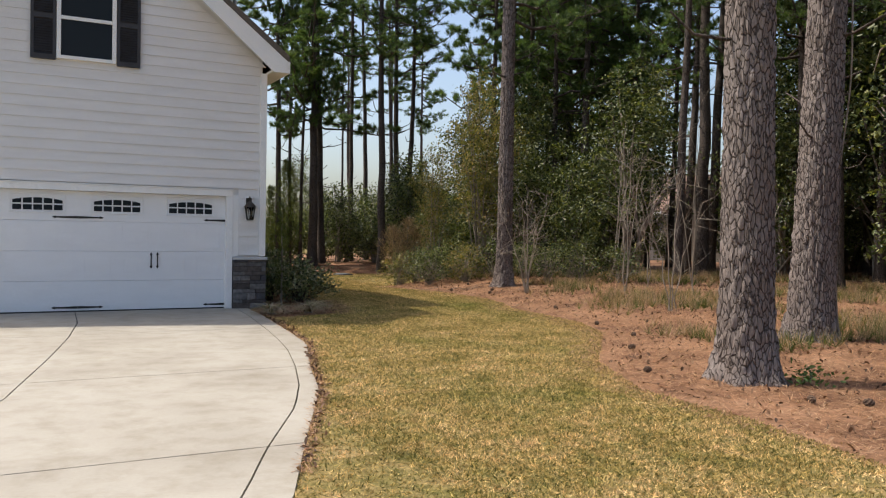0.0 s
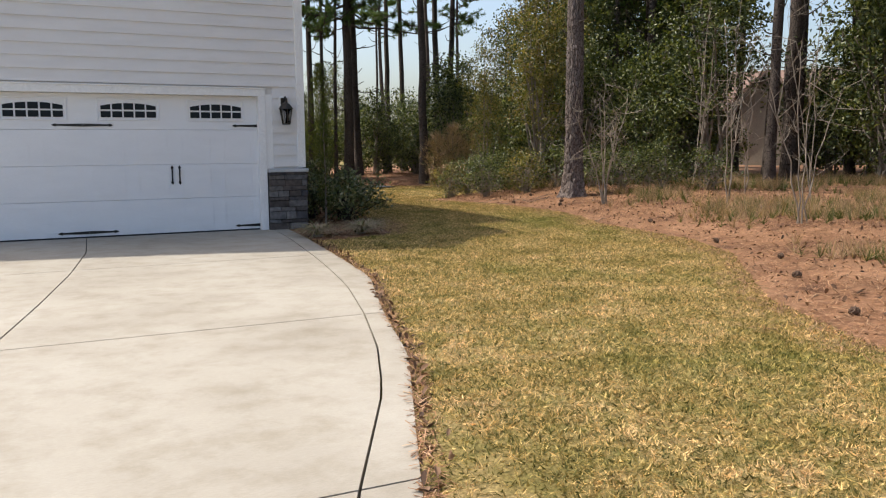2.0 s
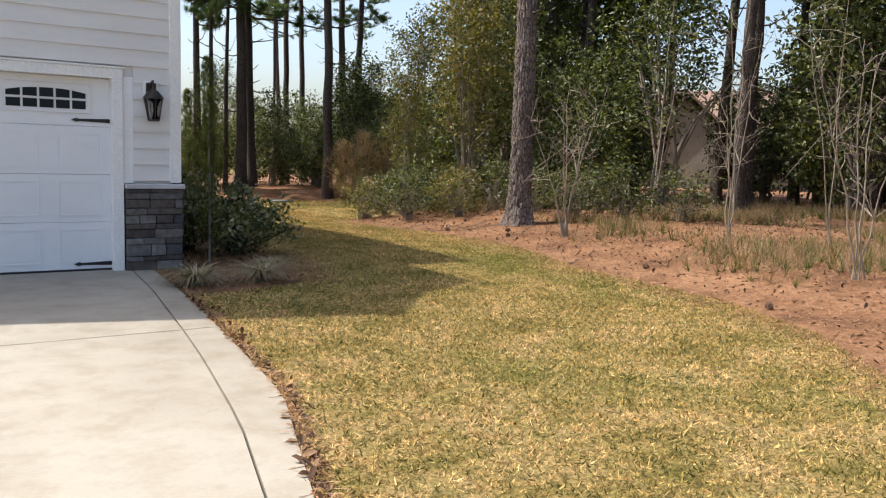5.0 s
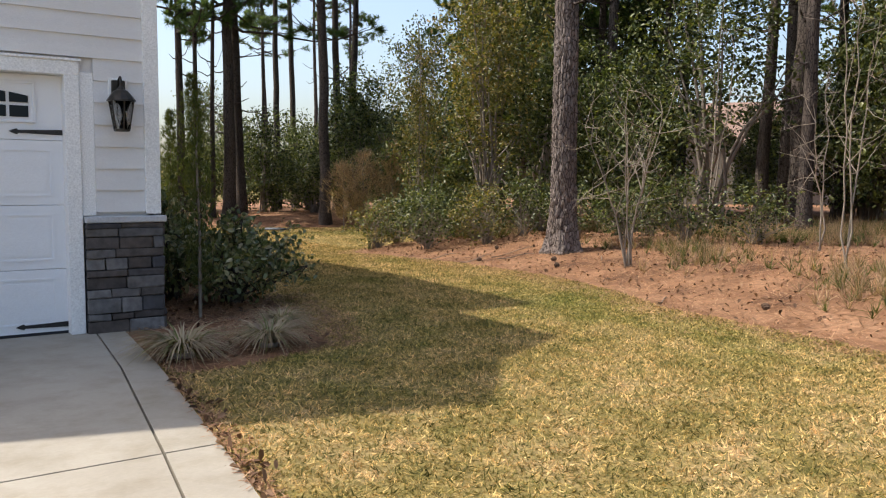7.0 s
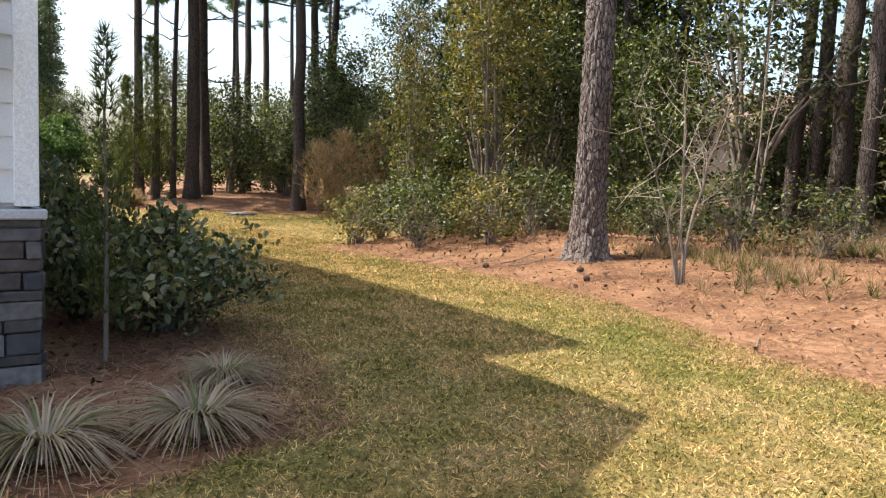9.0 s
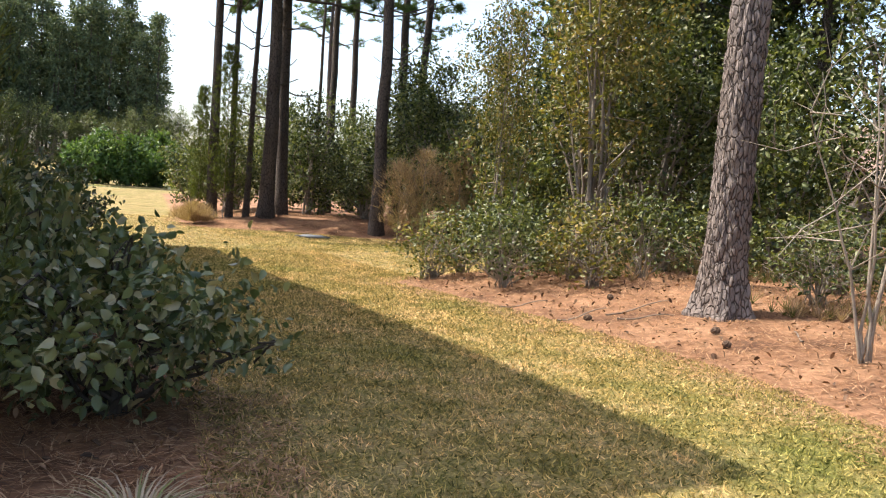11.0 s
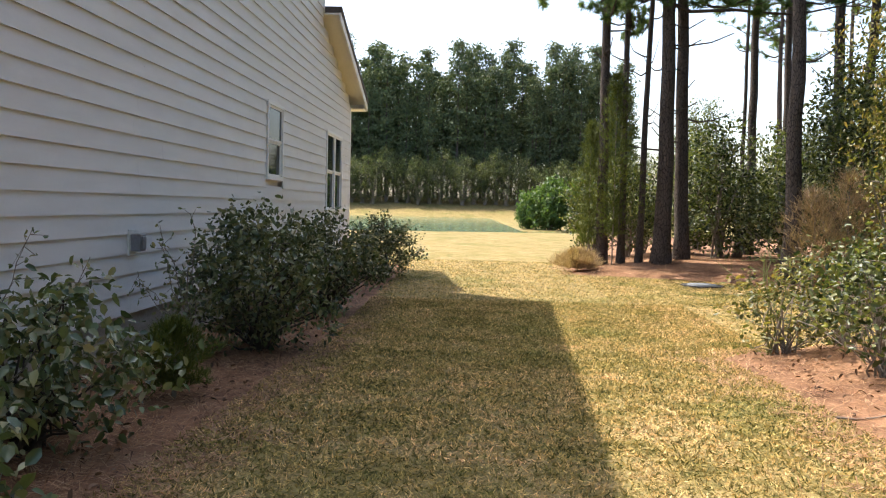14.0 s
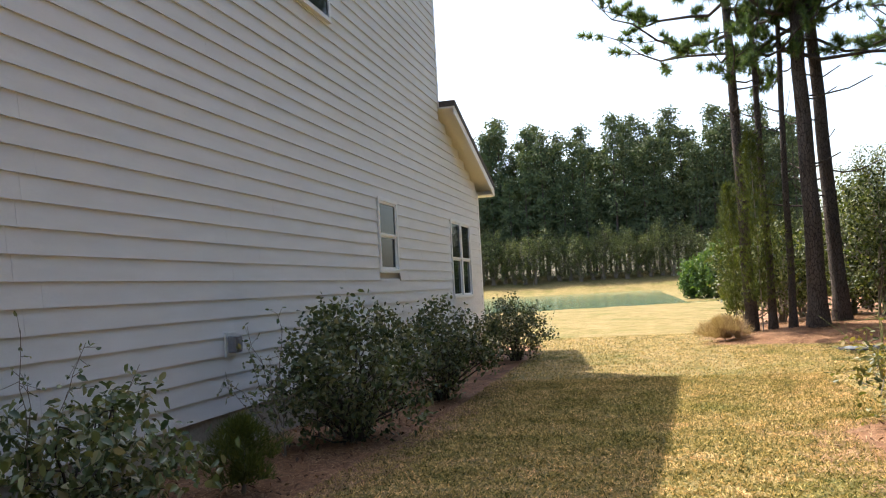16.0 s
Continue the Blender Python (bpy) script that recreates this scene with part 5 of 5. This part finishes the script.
def lawn():
    r = np.random.default_rng(12)
    def on_lawn(x, y):
        return (bed_depth(x, y)[0] < 0.06) & ((x > along(DRIVE_OUT, y) + 0.0) | (y > 0.05)) & ((x > 0.05) | (y < 0))
    X, Y = [], []
    for n, a in ((560000, (-2.2, 5.7, -12.5, 3)), (110000, (-4.5, 2.0, -15.0, -9)), (200000, (0.6, 6.4, 3, 12)), (60000, (0.6, 9.5, 12, 22)), (50000, (5.4, 10.9, 6.4, 17))):
        x, y = scatter(n, *a, on_lawn, r)
        X.append(x)
        Y.append(y)
    x, y = np.concatenate(X), np.concatenate(Y)
    n = len(x)
    c = np.stack([x, y, gz(x, y) - 0.003], 1)
    d = unit(np.stack([r.normal(size=n), r.normal(size=n), np.abs(r.normal(size=n)) * 0.55 + 0.22], 1))
    s = unit(np.cross(d, r.normal(size=(n, 3)))) * r.uniform(0.0028, 0.0062, (n, 1)) * (1 + 0.5 * (y > 3)[:, None])
    L = r.uniform(0.018, 0.048, (n, 1))
    v = np.stack([c - s, c + s, c + d * L], 1).reshape(-1, 3)
    tagged(new("grass", mesh_np("grass", v, np.arange(3 * n).reshape(-1, 3), M_BLADE)), "short dormant tan and green lawn grass", "grass", kind="stuff")


def litter():
    r = np.random.default_rng(13)
    X, Y = [], []
    for n, a in ((130000, (0.5, 9, -13, 9)), (26000, (-0.4, 2.1, -1.9, 12)), (30000, (5, 12, 15, 21)), (30000, (9, 22, -8, 8))):
        x, y = scatter(n, *a, lambda x, y: (bed_depth(x, y)[0] >  -0.25 + 0.2 * np.sin(x * 5 + y * 4) * np.sin(x * 3 - y * 7) + 0.12 * r.normal(size=len(x))) & ((x > along(DRIVE_OUT, y)) | (y > 0)), r)
        X.append(x)
        Y.append(y)
    y = r.uniform(-11, -1.2, 1500)
    X.append(along(DRIVE_OUT, y) + np.abs(r.normal(size=1500)) * 0.05)
    Y.append(y)
    x, y = np.concatenate(X), np.concatenate(Y)
    n = len(x)
    a = r.uniform(0, 2 * np.pi, n)
    L = r.uniform(0.07, 0.20, n) / 2
    d = np.stack([np.cos(a) * L, np.sin(a) * L, r.normal(size=n) * 0.012], 1)
    s = np.stack([-np.sin(a), np.cos(a), 0 * a], 1) * 0.0035
    c = np.stack([x, y, gz(x, y) + 0.008 + r.uniform(0, 0.012, n)], 1)
    v = np.stack([c - d - s, c - d + s, c + d], 1).reshape(-1, 3)
    tagged(new("pine_straw", mesh_np("pine_straw", v, np.arange(3 * n).reshape(-1, 3), M_STRAW)), "fallen rust-brown pine needles over the beds", "pine straw", kind="stuff")
    # fallen leaves and bark chips
    x, y = scatter(9000, 0.5, 11, -12.5, 9, lambda x, y: bed_depth(x, y)[1] > 0.1, r)
    x2, y2 = scatter(900, -0.2, 1.5, -1.6, 9, lambda x, y: bed_depth(x, y)[0] > 0.05, r)
    y3 = r.uniform(-11, -1.0, 380)
    x = np.concatenate([x, x2, along(DRIVE_OUT, y3) + np.abs(r.normal(size=380)) * 0.06])
    y = np.concatenate([y, y2, y3])
    v, f = leaves(np.stack([x, y, gz(x, y) + 0.014], 1), 0.06, 0.03, 2.5, 0.25, r)
    tagged(new("fallen_leaves", mesh_np("fallen_leaves", v, f, leaf_mat("fallen_leaves", (0.05, 0.03, 0.02), (0.16, 0.085, 0.045), (0.32, 0.19, 0.11), rough=0.8, trans=0.05))), "brown fallen leaves and bark chips in the beds", "leaf litter", kind="stuff")
    # dry weeds and low green plants in the wood's floor
    x, y = scatter(15000, 3.6, 18, -9, 8, lambda x, y: bed_depth(x, y)[1] > np.where(y < 0.3, 0.7, 1.7), r)
    k = np.sin(x * 1.7 + 2) + np.sin(y * 1.3) + r.normal(size=len(x)) * 0.5 > 0.35
    x, y = x[k], y[k]
    c = np.stack([x, y, gz(x, y)], 1)
    d = np.tile(np.array([[0, 0, 1.0]]), (len(x), 1))
    for part_name, sel, mat, lab, hgt in (("dry_weeds", slice(0, None, 2), M_TAN, "dry tan weeds on the wood's floor", 0.28), ("green_weeds", slice(1, None, 2), M_CEDAR, "low green weeds on the wood's floor", 0.22)):
        v, f = needles(c[sel], d[sel], 14, hgt, 0.008, r, 0.5)
        tagged(new(part_name, mesh_np(part_name, v, f, mat)), lab, "weeds", kind="stuff")


lawn()
litter()


def cones_and_sticks():
    r = random.Random(8)
    bm = bmesh.new()
    bmesh.ops.create_icosphere(bm, subdivisions=3, radius=0.034)
    for v in bm.verts:
        v.co.z *= 1.35
        k = math.sin(v.co.z * 190 + math.atan2(v.co.y, v.co.x) * 5)
        v.co *= 1 + 0.14 * k
    me = bpy.data.meshes.new("pine_cone")
    bm.to_mesh(me)
    bm.free()
    me.materials.append(mottled("cone_brown", (0.05, 0.03, 0.02), (0.13, 0.08, 0.05), 60, 120, 0.85, 0.4))
    for x, y in ((1.75, -10.9), (2.1, -11.2), (1.6, -9.0), (2.6, -7.6), (4.2, -4.9), (5.1, -2.5), (6.1, 1.6), (6.4, 2.0), (5.9, 3.2), (3.5, -6.6), (2.9, -8.7), (6.8, 3.9)):
        o = tagged(new("pine_cone", me), "brown open pine cone lying in pine straw", "pine cone", "fallen pine cones")
        o.location = (x, y, float(gz(x, y)) + 0.035)
        o.rotation_euler = (1.5, r.uniform(-0.4, 0.4), r.uniform(0, 6))
    for x, y, a, L in ((6.0, 3.4, 0.3, 0.9), (6.4, 2.9, -0.4, 0.6), (5.9, 4.3, 0.1, 0.7), (6.9, 1.5, 0.8, 0.5), (4.9, -1.4, 0.5, 0.4), (7.6, -3.0, -0.3, 1.2), (6.7, 3.3, 0.15, 1.1)):
        s = np.linspace(-0.5, 0.5, 6)
        px, py = x + np.cos(a) * s * L, y + np.sin(a) * s * L
        v, f = tubes([(np.stack([px, py, gz(px, py) + 0.02 + 0.015 * np.sin(s * 7)], 1), np.linspace(0.009, 0.004, 6))], 6)
        tagged(part("fallen_stick", smooth(mesh_np("fallen_stick", v, f, M_TWIG)), None, None), "fallen grey pine stick on the straw", "stick", "fallen sticks")
    o = thing("seedling", (2.45, -10.35, float(gz(2.45, -10.35))), "small green seedling at the foot of a pine", "seedling")
    v, f = leaves(np.random.default_rng(3).normal(size=(90, 3)) * np.array([0.10, 0.10, 0.06]) + np.array([0, 0, 0.10]), 0.06, 0.03)
    part("foliage", mesh_np("foliage", v, f, M_LEAF_FRESH), None, o)
    v, f = tubes([([(0, 0, -0.03), (0, 0, 0.12)], [0.006, 0.004])], 5)
    part("stem", mesh_np("stem", v, f, M_TWIG), None, o)


cones_and_sticks()
build_siding(house)
